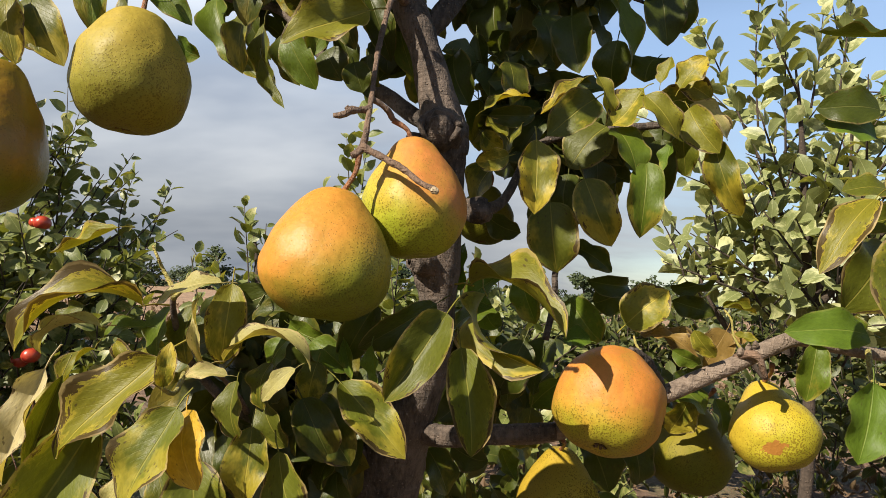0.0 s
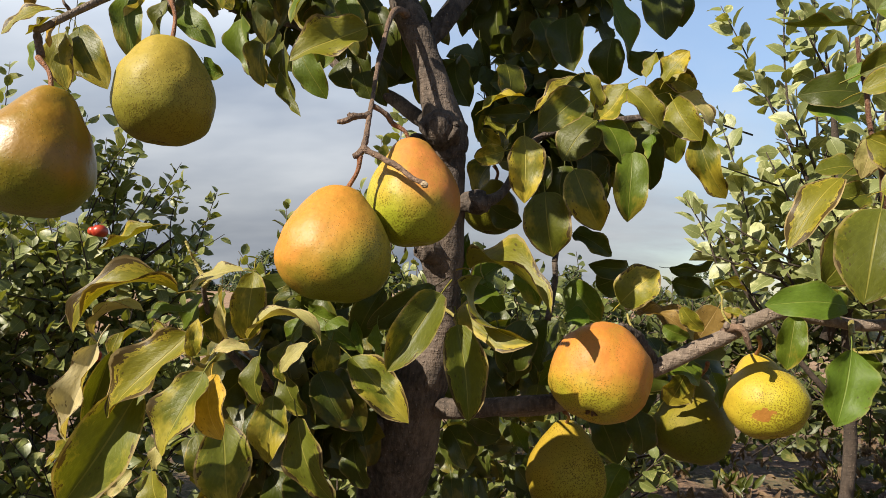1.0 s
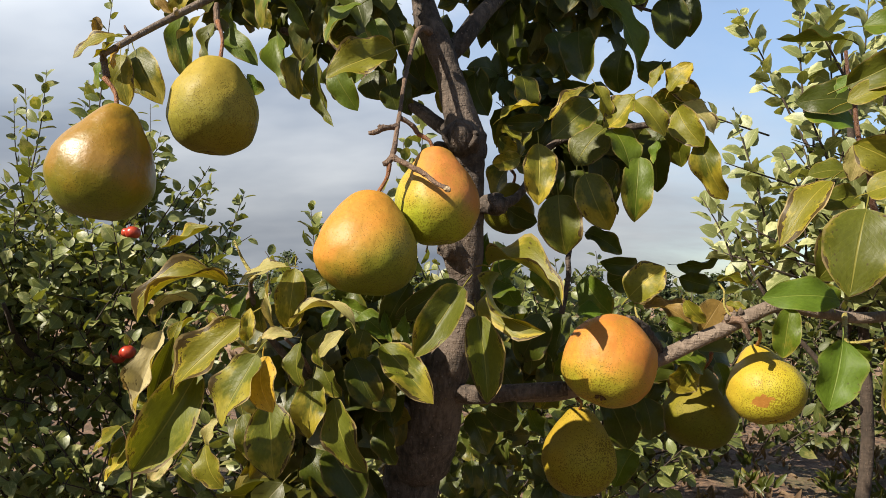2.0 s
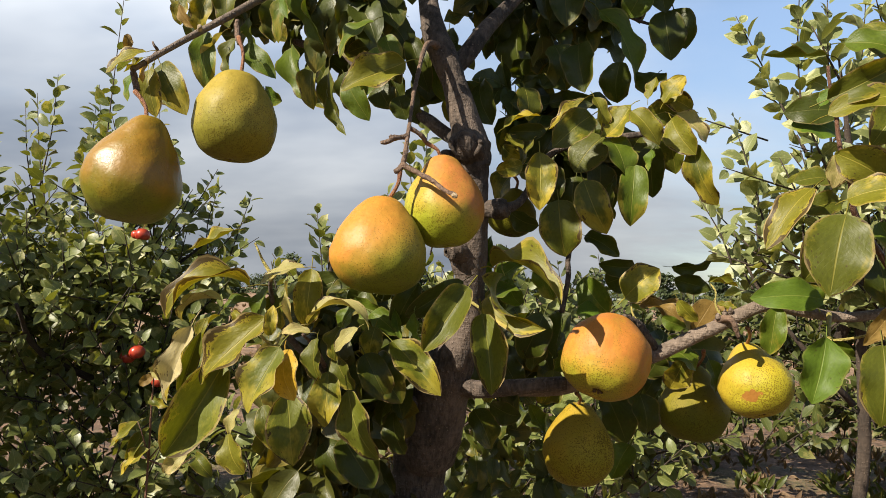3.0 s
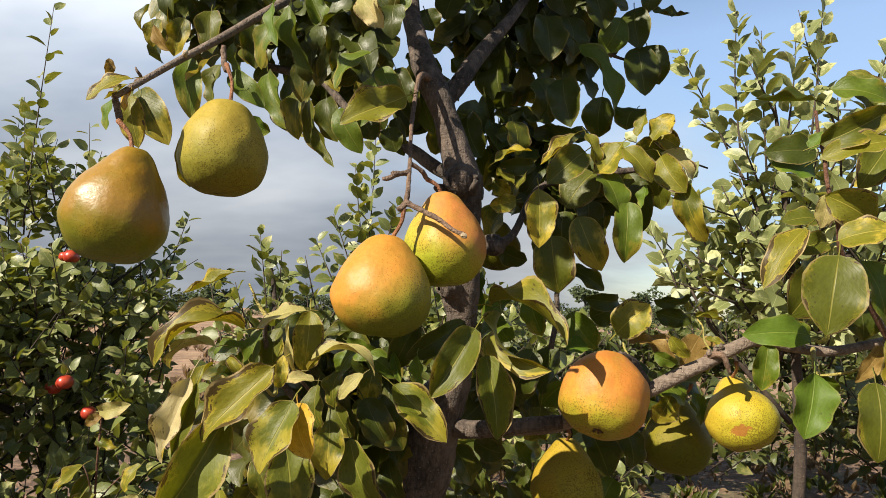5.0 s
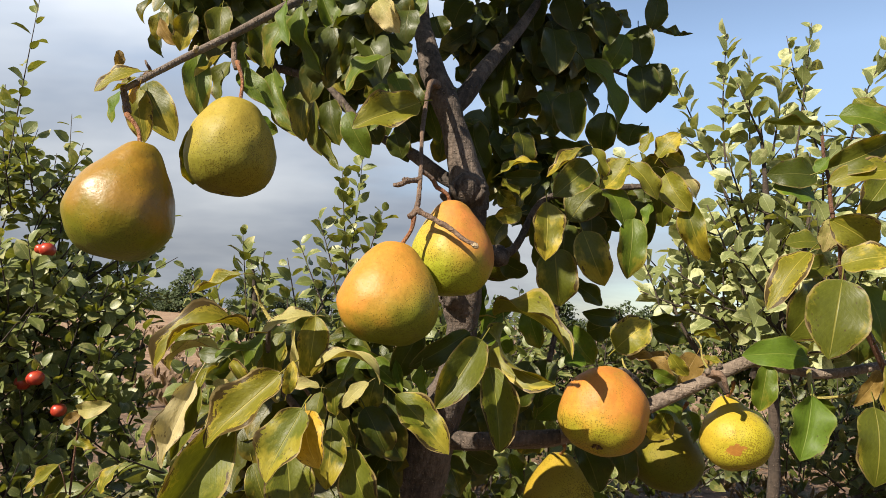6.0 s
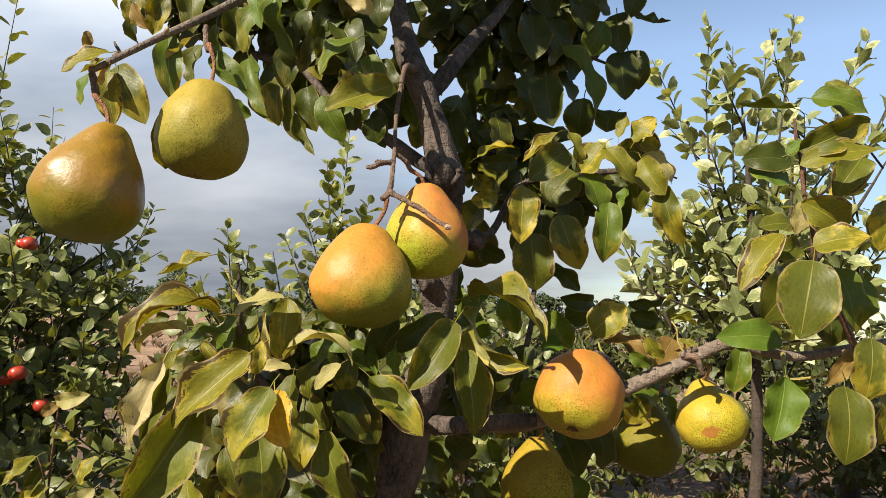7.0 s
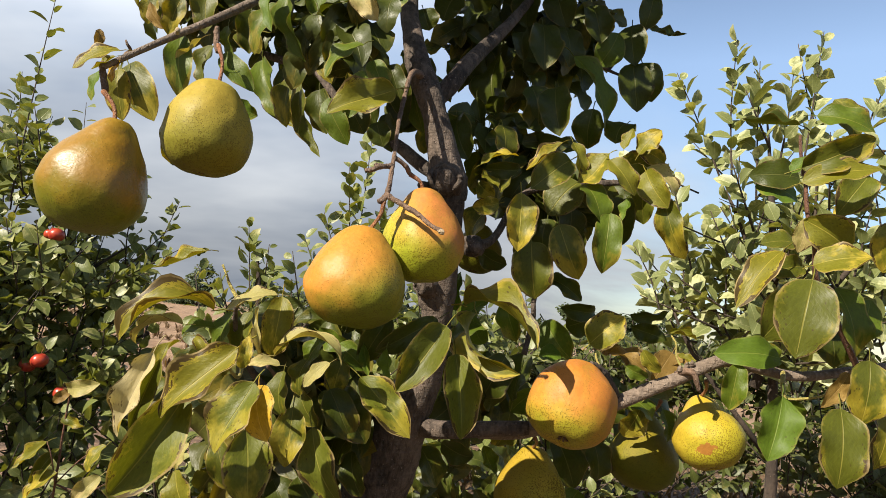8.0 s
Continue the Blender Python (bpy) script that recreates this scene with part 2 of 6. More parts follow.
def pear_material(name, under, skin, blush, blush_amount, side, freckle, russet, reach=0.0, scar=None, gloss=0.42, base=-0.75, shine=0.28):
    """Pear skin: green towards the flower end, blush on the side that grew towards the sun, freckles and russet."""
    m = Nodes(name)
    at = m.node("ShaderNodeTexCoord").outputs["Object"]
    rnd = m.node("ShaderNodeObjectInfo").outputs["Random"]
    broad = m.noise(at, 26.0, 3.0, 0.5)
    fine = m.noise(at, 260.0, 3.0, 0.6)
    d = m.node("ShaderNodeVectorMath")
    d.operation = "DOT_PRODUCT"
    m.put(d.inputs[0], at)
    d.inputs[1].default_value = [s / 0.045 for s in Vector(side).normalized()]
    facing = m.math("ADD", d.outputs["Value"], m.math("MULTIPLY", m.math("SUBTRACT", broad, 0.5), 1.1))
    z = m.node("ShaderNodeSeparateXYZ", Vector=at).outputs["Z"]
    ripe = m.math("ADD", m.math("DIVIDE", z, 0.05), m.math("MULTIPLY", m.math("SUBTRACT", broad, 0.5), 1.3))
    colour = m.mix(m.step(ripe, -0.9, 0.35), under, skin)
    red = m.math("MULTIPLY", m.step(facing, -0.50 - reach, 0.65 - reach), m.step(ripe, base - 0.5, base + 0.5))
    red = m.math("MULTIPLY", red, m.step(ripe, 0.60, 1.15, 1.0, 0.45))
    colour = m.mix(m.math("MULTIPLY", red, blush_amount), colour, blush)
    streak = m.noise(m.node("ShaderNodeMapping", Vector=at, Scale=(1.0, 1.0, 0.3)).outputs[0], 90.0, 4.0, 0.6)
    colour = m.mix(m.math("MULTIPLY", m.step(streak, 0.45, 0.75), 0.22), colour, under)
    # freckles lie thickest where the skin is green
    spots = m.dots(at, 560.0)
    size = m.math("MULTIPLY", m.step(m.noise(at, 45.0, 2.0), 0.25, 0.75, 0.16 + 0.22 * freckle, 0.30 + 0.40 * freckle), m.math("SUBTRACT", 1.0, m.math("MULTIPLY", red, 0.50)))
    spot = m.math("SUBTRACT", 1.0, m.step(m.math("SUBTRACT", spots, size), -0.10, 0.03))
    colour = m.mix(m.math("MULTIPLY", spot, freckle), colour, tuple(c * k for c, k in zip(under, (0.50, 0.36, 0.4))))
    grains = m.math("MULTIPLY", m.step(m.dots(at, 980.0), 0.42, 0.26), m.math("SUBTRACT", 1.0, m.math("MULTIPLY", red, 0.8)))
    colour = m.mix(m.math("MULTIPLY", grains, 0.55 * freckle), colour, tuple(c * k for c, k in zip(under, (0.62, 0.50, 0.5))))
    rusty = m.step(m.noise(at, 75.0, 6.0, 0.75), 0.60, 0.72)
    colour = m.mix(m.math("MULTIPLY", rusty, russet), colour, (0.22, 0.12, 0.030))
    if scar:
        away = m.node("ShaderNodeVectorMath")
        away.operation = "DISTANCE"
        m.put(away.inputs[0], m.node("ShaderNodeMapping", Vector=at, Scale=(1.0, 1.0, 1.9)).outputs[0])
        away.inputs[1].default_value = (scar[0], scar[1], scar[2] * 1.9)
        blot = m.math("ADD", m.math("DIVIDE", away.outputs["Value"], scar[3]), m.math("MULTIPLY", m.math("SUBTRACT", m.noise(at, 105.0, 4.0, 0.65), 0.5), 2.6))
        colour = m.mix(m.step(blot, 1.05, 0.95), colour, (0.33, 0.145, 0.026))
    tone = m.math("ADD", 0.66, m.math("MULTIPLY", fine, 0.36))
    colour = m.mix(1.0, colour, m.node("ShaderNodeCombineXYZ", X=tone, Y=tone, Z=tone).outputs[0], "MULTIPLY")
    height = m.math("ADD", m.math("MULTIPLY", m.noise(at, 75.0, 3.0), 1.0), m.math("MULTIPLY", spot, 0.08))
    face = m.node("ShaderNodeBsdfPrincipled", Base_Color=colour, Roughness=m.math("ADD", gloss - 0.06, m.math("MULTIPLY", fine, 0.16)), Normal=m.bump(height, 0.42, 0.0022))
    face.inputs["Specular IOR Level"].default_value = shine
    return m.out(face.outputs[0])


# its green under colour is darkened to hold the shade at the lower right
SKIN_BLUSH = pear_material("pear_blushed", (0.165, 0.190, 0.014), (0.41, 0.325, 0.034), (0.55, 0.225, 0.036), 0.92, (-0.6, -0.30, 0.50), 0.54, 0.06, 0.08, None, 0.47)
SKIN_ROSY = pear_material("pear_rosy", (0.31, 0.34, 0.022), (0.45, 0.39, 0.034), (0.54, 0.175, 0.050), 0.9, (0.65, -0.25, 0.65), 0.62, 0.06, 0.0, None, 0.48)
SKIN_ORANGE = pear_material("pear_orange", (0.34, 0.33, 0.024), (0.47, 0.31, 0.034), (0.52, 0.185, 0.032), 0.95, (0.40, -0.35, 0.75), 0.75, 0.06, 0.80, None, 0.50)
SKIN_OCHRE = pear_material("pear_ochre", (0.130, 0.148, 0.007), (0.24, 0.195, 0.013), (0.30, 0.150, 0.014), 0.85, (0.10, -0.6, 0.45), 0.50, 0.18, 0.25, None, 0.37, -0.45, 0.42)
SKIN_GREEN = pear_material("pear_green", (0.205, 0.190, 0.023), (0.36, 0.300, 0.042), (0.38, 0.255, 0.042), 0.6, (-0.2, -0.3, 0.9), 0.55, 0.60, -0.3, None, 0.50, shine=0.2)
# dark olive skin for the two shaded pears, their shade put into the colour
SKIN_OLIVE = pear_material("pear_olive_shaded", (0.105, 0.115, 0.009), (0.19, 0.170, 0.014), (0.25, 0.165, 0.020), 0.4, (0.0, -0.2, 0.9), 0.60, 0.25, 0.0, None, 0.55, shine=0.12)
SKIN_YELLOW = pear_material("pear_yellow", (0.37, 0.33, 0.022), (0.46, 0.37, 0.026), (0.46, 0.26, 0.030), 0.5, (-0.5, 0.0, 0.6), 0.75, 0.60, 0.0, (-0.015, -0.032, -0.026, 0.0105), 0.5)
SKIN_SPECKLED = pear_material("pear_speckled", (0.25, 0.220, 0.016), (0.37, 0.29, 0.024), (0.38, 0.22, 0.028), 0.5, (-0.5, 0.0, 0.6), 0.85, 0.60, 0.0, None, 0.55, shine=0.15)


def plain_material(name, a, b, scale, rough=0.6, relief=0.4):
    m = Nodes(name)
    at = m.node("ShaderNodeTexCoord").outputs["Object"]
    f = m.noise(at, scale, 5.0, 0.65)
    colour = m.mix(m.step(f, 0.35, 0.65), a, b)
    face = m.node("ShaderNodeBsdfPrincipled", Base_Color=colour, Roughness=rough, Normal=m.bump(f, relief, 0.003))
    return m.out(face.outputs[0])


APPLE_RED = plain_material("apple_red", (0.27, 0.014, 0.014), (0.42, 0.060, 0.022), 30.0, 0.32, 0.1)
CALYX = plain_material("calyx_dark", (0.05, 0.03, 0.015), (0.14, 0.085, 0.04), 300.0, 0.9)


def ground_material():
    m = Nodes("orchard_ground")
    at = m.node("ShaderNodeTexCoord").outputs["Object"]
    y = m.node("ShaderNodeSeparateXYZ", Vector=at).outputs["Y"]
    broad = m.noise(at, 0.9, 5.0, 0.6)
    clod = m.noise(at, 9.0, 6.0, 0.7)
    fine = m.noise(at, 60.0, 4.0, 0.7)
    soil = m.mix(m.step(clod, 0.35, 0.68), (0.085, 0.050, 0.030), (0.27, 0.165, 0.100))
    weed = m.math("MULTIPLY", m.step(m.math("ADD", broad, m.math("MULTIPLY", fine, 0.25)), 0.62, 0.74), 0.7)
    near = m.mix(weed, soil, (0.075, 0.095, 0.026))
    furrow = m.node("ShaderNodeTexWave", Vector=m.node("ShaderNodeMapping", Vector=at, Rotation=(0, 0, radians(68))).outputs[0], Scale=0.20, Distortion=2.5, Detail=3.0)
    field = m.mix(m.step(m.noise(at, 0.9, 8.0, 0.8), 0.36, 0.66), (0.17, 0.100, 0.055), (0.40, 0.260, 0.155))
    field = m.mix(m.math("MULTIPLY", furrow.outputs["Fac"], 0.12), field, (0.24, 0.15, 0.09))
    colour = m.mix(m.step(y, 6.5, 11.0), near, field)
    height = m.math("ADD", clod, m.math("MULTIPLY", fine, 0.35))
    face = m.node("ShaderNodeBsdfPrincipled", Base_Color=colour, Roughness=0.95, Normal=m.bump(height, 0.9, 0.04))
    return m.out(face.outputs[0])


GROUND = ground_material()


# ---- building helpers ----
def standing(ob):
    """Where ob stands in the world."""
    return (standing(ob.parent) @ ob.matrix_parent_inverse if ob.parent else Matrix()) @ ob.matrix_basis


def part(name, bm, material, parent=None, label="", m=None):
    """Link a bmesh (or a mesh) as one object, under a thing or a part; its own place is m in the world."""
    mesh = bm
    if isinstance(bm, bmesh.types.BMesh):
        mesh = bpy.data.meshes.new(name)
        bm.to_mesh(mesh)
        bm.free()
        mesh.materials.append(material)
        for p in mesh.polygons:
            p.use_smooth = True
    ob = new(name, mesh)
    if parent is not None:
        ob.parent = parent
        ob.matrix_parent_inverse = standing(parent).inverted()
    if m is not None:
        ob.matrix_basis = m
    return tagged(ob, label)


def thing(name, place, label, category, group="", kind=""):
    ob = new(name)
    ob.empty_display_size = 0.02
    ob.matrix_basis = Matrix.Translation(place)
    return tagged(ob, label, category, group, kind)


def smooth_line(points, per=5):
    """Points of a smooth line through the given ones; each is (x, y, z, radius)."""
    p = [np.array(q, float) for q in points]
    p = [2 * p[0] - p[1], *p, 2 * p[-1] - p[-2]]
    line = []
    for i in range(1, len(p) - 2):
        for k in range(per):
            t = k / per
            a, b, c, d = p[i - 1], p[i], p[i + 1], p[i + 2]
            line.append(0.5 * (2 * b + (c - a) * t + (2 * a - 5 * b + 4 * c - d) * t * t + (3 * b - a - 3 * c + d) * t ** 3))
    line.append(p[-2])
    return line


def tube(bm, points, sides=12, per=5, rough=0.06, grain=60.0, seed=0.0):
    """A tapered limb along a smooth line, with knots and unevenness of its own."""
    line = smooth_line(points, per)
    rings = []
    side = Vector((1, 0, 0))
    for i, q in enumerate(line):
        a, b = line[max(0, i - 1)], line[min(len(line) - 1, i + 1)]
        along = Vector((b - a)[:3]).normalized()
        side = (side - along * side.dot(along)).normalized()
        other = along.cross(side)
        ring = []
        for k in range(sides):
            w = 2 * math.pi * k / sides
            out = side * math.cos(w) + other * math.sin(w)
            at = Vector(q[:3]) + out * max(q[3], 0.0004)
            r = max(q[3], 0.0004) * (1 + rough * noise.noise(at * grain + Vector((seed, 0, 0))) + 0.5 * rough * noise.noise(at * grain * 2.7))
            ring.append(bm.verts.new(Vector(q[:3]) + out * r))
        rings.append(ring)
    for a, b in zip(rings, rings[1:]):
        for k in range(sides):
            bm.faces.new((a[k], a[(k + 1) % sides], b[(k + 1) % sides], b[k]))
    bm.faces.new(list(reversed(rings[0])))
    bm.faces.new(rings[-1])
    return bm


def limb(name, points, material, parent, label="", sides=12, per=5, rough=0.06, grain=60.0):
    return part(name, tube(bmesh.new(), points, sides, per, rough, grain), material, parent, label)


def leaf_mesh(name, arch, fold, curl, wave, twist, fat, seed, skew=0.0, rows=16, cols=8):
    """One leaf blade of length 1 along +Y, width 1 across X, facing +Z, with its stalk end at the origin.
    arch bends the midrib, fold and curl lift the sides, skew lifts one side more, wave ruffles the margin."""
    rng = random.Random(seed)
    ph = rng.uniform(0, 6)
    line, at = [], Vector((0, 0))
    for i in range(rows + 1):
        v = i / rows
        turn = arch * (1 - 2 * v) + 0.12 * math.sin(v * 5 + ph)
        line.append((at.copy(), turn))
        at = at + Vector((math.cos(turn), math.sin(turn))) / rows
    end = line[-1][0]
    lean, size = math.atan2(end.y, end.x), end.length
    aspect = 0.62
    bm = bmesh.new()
    uv = bm.loops.layers.uv.new("UVMap")
    grid = []
    for i, (p, turn) in enumerate(line):
        v = i / rows
        y = (p.x * math.cos(lean) + p.y * math.sin(lean)) / size
        z = (p.y * math.cos(lean) - p.x * math.sin(lean)) / size
        turn -= lean
        half = 0.5 * max(0.0, math.sin(math.pi * v ** 0.87)) ** fat * (1 - 0.30 * max(0.0, v - 0.84) / 0.16)
        roll = twist * (v - 0.45)
        bend = 0.05 * math.sin(v * 3.1 + ph) * v
        row = [None] * (cols + 1)
        for way in (-1, 1):
            x, up = 0.0, 0.0
            edge = half * (1 + 0.08 * noise.noise(Vector((v * 4.5, seed * 7.3, 9 * way))) + 0.035 * noise.noise(Vector((v * 21, seed * 3.1, 4 * way))))
            for k in range(cols // 2 + 1):
                f = 2 * k / cols
                if k:
                    tilt = fold + curl * (f - 1 / cols) + (skew if way > 0 else 0.0)
                    x += 2 / cols * edge * math.cos(tilt)
                    up += 2 / cols * edge * math.sin(tilt) * aspect
                ruffle = wave * f * f * half * math.sin(13 * v + ph + 1.5 * way) * aspect * 2
                wide, tall = way * x * aspect, up + ruffle
                wide, tall = wide * math.cos(roll) - tall * math.sin(roll), wide * math.sin(roll) + tall * math.cos(roll)
                if k or way < 0:
                    row[cols // 2 + way * k] = bm.verts.new((wide / aspect + bend, y - math.sin(turn) * tall, z + math.cos(turn) * tall))
        grid.append(row)
    coords = {vert: (k / cols, i / rows) for i, row in enumerate(grid) for k, vert in enumerate(row)}
    for i in range(rows):
        for k in range(cols):
            f = bm.faces.new((grid[i][k], grid[i][k + 1], grid[i + 1][k + 1], grid[i + 1][k]))
            for loop in f.loops:
                loop[uv].uv = coords[loop.vert]
    bmesh.ops.remove_doubles(bm, verts=bm.verts[:], dist=1e-5)
    # the stalk
    rings = []
    for y, z, r in ((-0.20, -0.08, 0.012), (-0.09, -0.02, 0.010), (0.03, 0.004, 0.008)):
        rings.append([bm.verts.new((r * 1.8 * math.cos(w), y, z + r * math.sin(w))) for w in (0.5, 2.6, 4.7)])
    for a, b in zip(rings, rings[1:]):
        for k in range(3):
            f = bm.faces.new((a[k], a[(k + 1) % 3], b[(k + 1) % 3], b[k]))
            for loop in f.loops:
                loop[uv].uv = (0.5, 0.0)
    mesh = bpy.data.meshes.new(name)
    bm.to_mesh(mesh)
    bm.free()
    for p in mesh.polygons:
        p.use_smooth = True
    mesh.materials.append(LEAF["g"])
    return mesh


# arch, fold, curl, wave, twist, fat, seed, skew
SHAPES = [
    (0.35, 0.22, 0.20, 0.10, 0.30, 0.62, 1),
    (0.60, 0.20, 0.30, 0.12, 0.50, 0.68, 2),
    (-0.30, 0.42, 0.20, 0.10, -0.40, 0.78, 3),
    (0.90, 0.30, 0.50, 0.12, 0.60, 0.70, 4),
    (0.40, 0.10, 0.35, 0.16, -0.80, 0.68, 5),
    (1.15, 0.32, 0.50, 0.10, -0.30, 0.72, 6),
    (0.30, 0.26, 0.35, 0.12, -0.50, 0.60, 7),
    (0.60, 0.18, 0.20, 0.18, -0.45, 0.58, 8),
    (-0.40, 0.30, 0.40, 0.15, 0.60, 0.70, 9),
    (0.90, 0.45, 0.40, 0.12, 0.30, 0.78, 10),
    (0.15, 0.15, 0.30, 0.20, 0.90, 0.66, 11),
    (1.40, 0.40, 0.50, 0.14, 0.50, 0.74, 12),
    (0.25, 0.12, 0.15, 0.07, 0.15, 0.62, 13),
    (0.40, 0.10, 0.20, 0.09, -0.20, 0.66, 14),
    (1.25, 0.22, 0.20, 0.08, 0.20, 0.70, 15),
    (0.40, 0.55, 1.20, 0.20, 0.50, 0.78, 16),
    (0.35, 0.05, 0.20, 0.12, 0.25, 0.70, 17, 1.15),
    (0.30, 0.05, 0.15, 0.10, -0.20, 0.70, 18, -0.75),
    (0.45, 0.62, 0.15, 0.08, 0.20, 0.70, 19),
    (0.20, 0.38, 0.20, 0.14, -0.30, 0.70, 20),
]
BLADES = [leaf_mesh("leaf_blade", *shape) for shape in SHAPES]
PLAIN_BLADES = [leaf_mesh("leaf_blade", *shape[:7], rows=9, cols=4) for shape in SHAPES[:14]]
FRONT = Vector((-0.10, -1.0, 0.28))


def leaf(tree, base, tip, width, roll, look_of, blade=0):
    """A leaf of the pear tree from its stalk end to its tip; roll turns it about its length, 0 facing the lane."""
    base, tip = Vector(base), Vector(tip)
    along = tip - base
    length = along.length
    y = along / length
    z = (FRONT - y * FRONT.dot(y)).normalized()
    z = Matrix.Rotation(radians(roll), 3, y) @ z
    x = y.cross(z)
    m = Matrix((x * width, y * length, z * length)).transposed().to_4x4()
    m.translation = base
    ob = part("leaf", BLADES[blade], None, tree, m=m)
    ob.material_slots[0].link = "OBJECT"
    ob.material_slots[0].material = LEAF[look_of]
    return ob


# a small leaf in few faces, for crowns of very many leaves
SMALL = [(0, 0, 0), (-0.36, 0.17, 0.06), (0, 0.2, 0), (0.36, 0.17, 0.06), (-0.5, 0.45, 0.08), (0, 0.47, -0.02), (0.5, 0.45, 0.08),
         (-0.36, 0.75, 0.02), (0, 0.77, -0.07), (0.36, 0.75, 0.02), (0, 1, -0.17)]
SMALL_FACES = [(0, 2, 1), (0, 3, 2), (1, 2, 5, 4), (2, 3, 6, 5), (4, 5, 8, 7), (5, 6, 9, 8), (7, 8, 10), (8, 9, 10)]
SMALL_UV = [(0.5 + x, y) for x, y, z in SMALL]


class Crown:
    """Very many leaves in one mesh."""

    def __init__(self):
        self.verts, self.faces, self.uvs = [], [], []

    def add(self, base, along, facing, length, width):
        y = Vector(along).normalized()
        z = Vector(facing)
        z = z - y * z.dot(y)
        z = z.normalized() if z.length > 1e-4 else y.orthogonal().normalized()
        x = y.cross(z)
        n = len(self.verts)
        b = Vector(base)
        for a, c, h in SMALL:
            self.verts.append(b + x * (a * width) + y * (c * length) + z * (h * length))
        for f in SMALL_FACES:
            self.faces.append([n + k for k in f])
            self.uvs.extend(SMALL_UV[k] for k in f)

    def add_blade(self, blade, base, along, facing, length, width):
        """A fully shaped leaf, as the single ones are."""
        y = Vector(along).normalized()
        z = Vector(facing)
        z = (z - y * z.dot(y)).normalized()
        x = y.cross(z)
        n, b = len(self.verts), Vector(base)
        for v in blade.vertices:
            self.verts.append(b + x * (v.co.x * width) + y * (v.co.y * length) + z * (v.co.z * length))
        layer = blade.uv_layers[0].data
        for p in blade.polygons:
            self.faces.append([n + k for k in p.vertices])
            self.uvs.extend(tuple(layer[k].uv) for k in p.loop_indices)

    def link(self, name, material, parent=None, label=""):
        mesh = bpy.data.meshes.new(name)
        mesh.from_pydata([tuple(v) for v in self.verts], [], self.faces)
        layer = mesh.uv_layers.new(name="UVMap")
        layer.data.foreach_set("uv", [c for uv in self.uvs for c in uv])
        mesh.materials.append(material)
        for p in mesh.polygons:
            p.use_smooth = True
        ob = part(name, mesh, material, parent, label)
        return tagged(ob, kind="stuff")


def shoot_leaves(crown, rng, a, b, count, size, spread=0.9, start=0.1, broad=0.49):
    """Leaves set alternately along a shoot from a to b."""
    a, b = Vector(a), Vector(b)
    along = (b - a).normalized()
    side = along.orthogonal().normalized()
    for i in range(count):
        t = start + (1 - start) * (i + rng.random() * 0.6) / count
        w = i * 2.4 + rng.uniform(-0.5, 0.5)
        out = Matrix.Rotation(w, 3, along) @ side
        way_out = along * rng.uniform(0.3, 1.3) + out * spread + Vector((0, 0, rng.uniform(-0.35, 0.25)))
        s = size * rng.uniform(0.7, 1.2) * (1.0 if t < 0.85 else 0.75)
        crown.add(a.lerp(b, t) + out * 0.006, way_out, along * rng.uniform(-0.2, 0.8) + Vector((rng.uniform(-.8, .8), rng.uniform(-1.2, .4), rng.uniform(-.1, 1.0))), s, s * broad * rng.uniform(0.82, 1.18))


# ---- the pear tree ----
pear_tree = thing("pear_tree", (0.015, 0.800, 0.0), "young pear tree with grey-brown bark and yellowing leaves", "tree")
pear_trunk = limb("trunk", [(-0.038, 0.900, 1.833, 0.0113), (0.005, 0.790, 1.518, 0.0118), (0.020, 0.755, 1.456, 0.0125), (0.031, 0.740, 1.416, 0.0150), (0.047, 0.730, 1.380, 0.0165), (0.063, 0.727, 1.340, 0.0152), (0.081, 0.727, 1.282, 0.0205), (0.085, 0.727, 1.262, 0.0228), (0.087, 0.727, 1.244, 0.0205), (0.090, 0.730, 1.224, 0.0161), (0.084, 0.740, 1.144, 0.0223), (0.086, 0.745, 1.114, 0.0183), (0.083, 0.750, 1.073, 0.0190), (0.077, 0.755, 1.042, 0.0219), (0.064, 0.760, 1.014, 0.0289), (0.054, 0.765, 0.985, 0.0325), (0.043, 0.780, 0.945, 0.0375), (0.032, 0.795, 0.906, 0.0390), (0.015, 0.815, 0.844, 0.0345), (-0.006, 0.845, 0.45, 0.0500), (-0.016, 0.855, 0.12, 0.0580), (-0.016, 0.855, -0.05, 0.0750)], BARK, pear_tree, "", 28, 8, 0.09, 45.0)
limb("branch", [(0.058, 0.735, 1.362, 0.0085), (0.075, 0.748, 1.392, 0.0112), (0.089, 0.768, 1.424, 0.0104), (0.112, 0.810, 1.472, 0.0090), (0.137, 0.860, 1.525, 0.0076), (0.168, 0.930, 1.604, 0.0061), (0.209, 1.000, 1.703, 0.0045)], BARK, pear_tree, "")
limb("branch", [(0.071, 0.745, 1.277, 0.0082), (0.046, 0.760, 1.293, 0.0086), (0.013, 0.790, 1.321, 0.0078), (-0.029, 0.820, 1.347, 0.0062), (-0.077, 0.840, 1.382, 0.0056), (-0.128, 0.860, 1.436, 0.0053), (-0.180, 0.880, 1.456, 0.0059), (-0.230, 0.900, 1.475, 0.0052), (-0.293, 0.920, 1.508, 0.0036)], BARK, pear_tree, "")
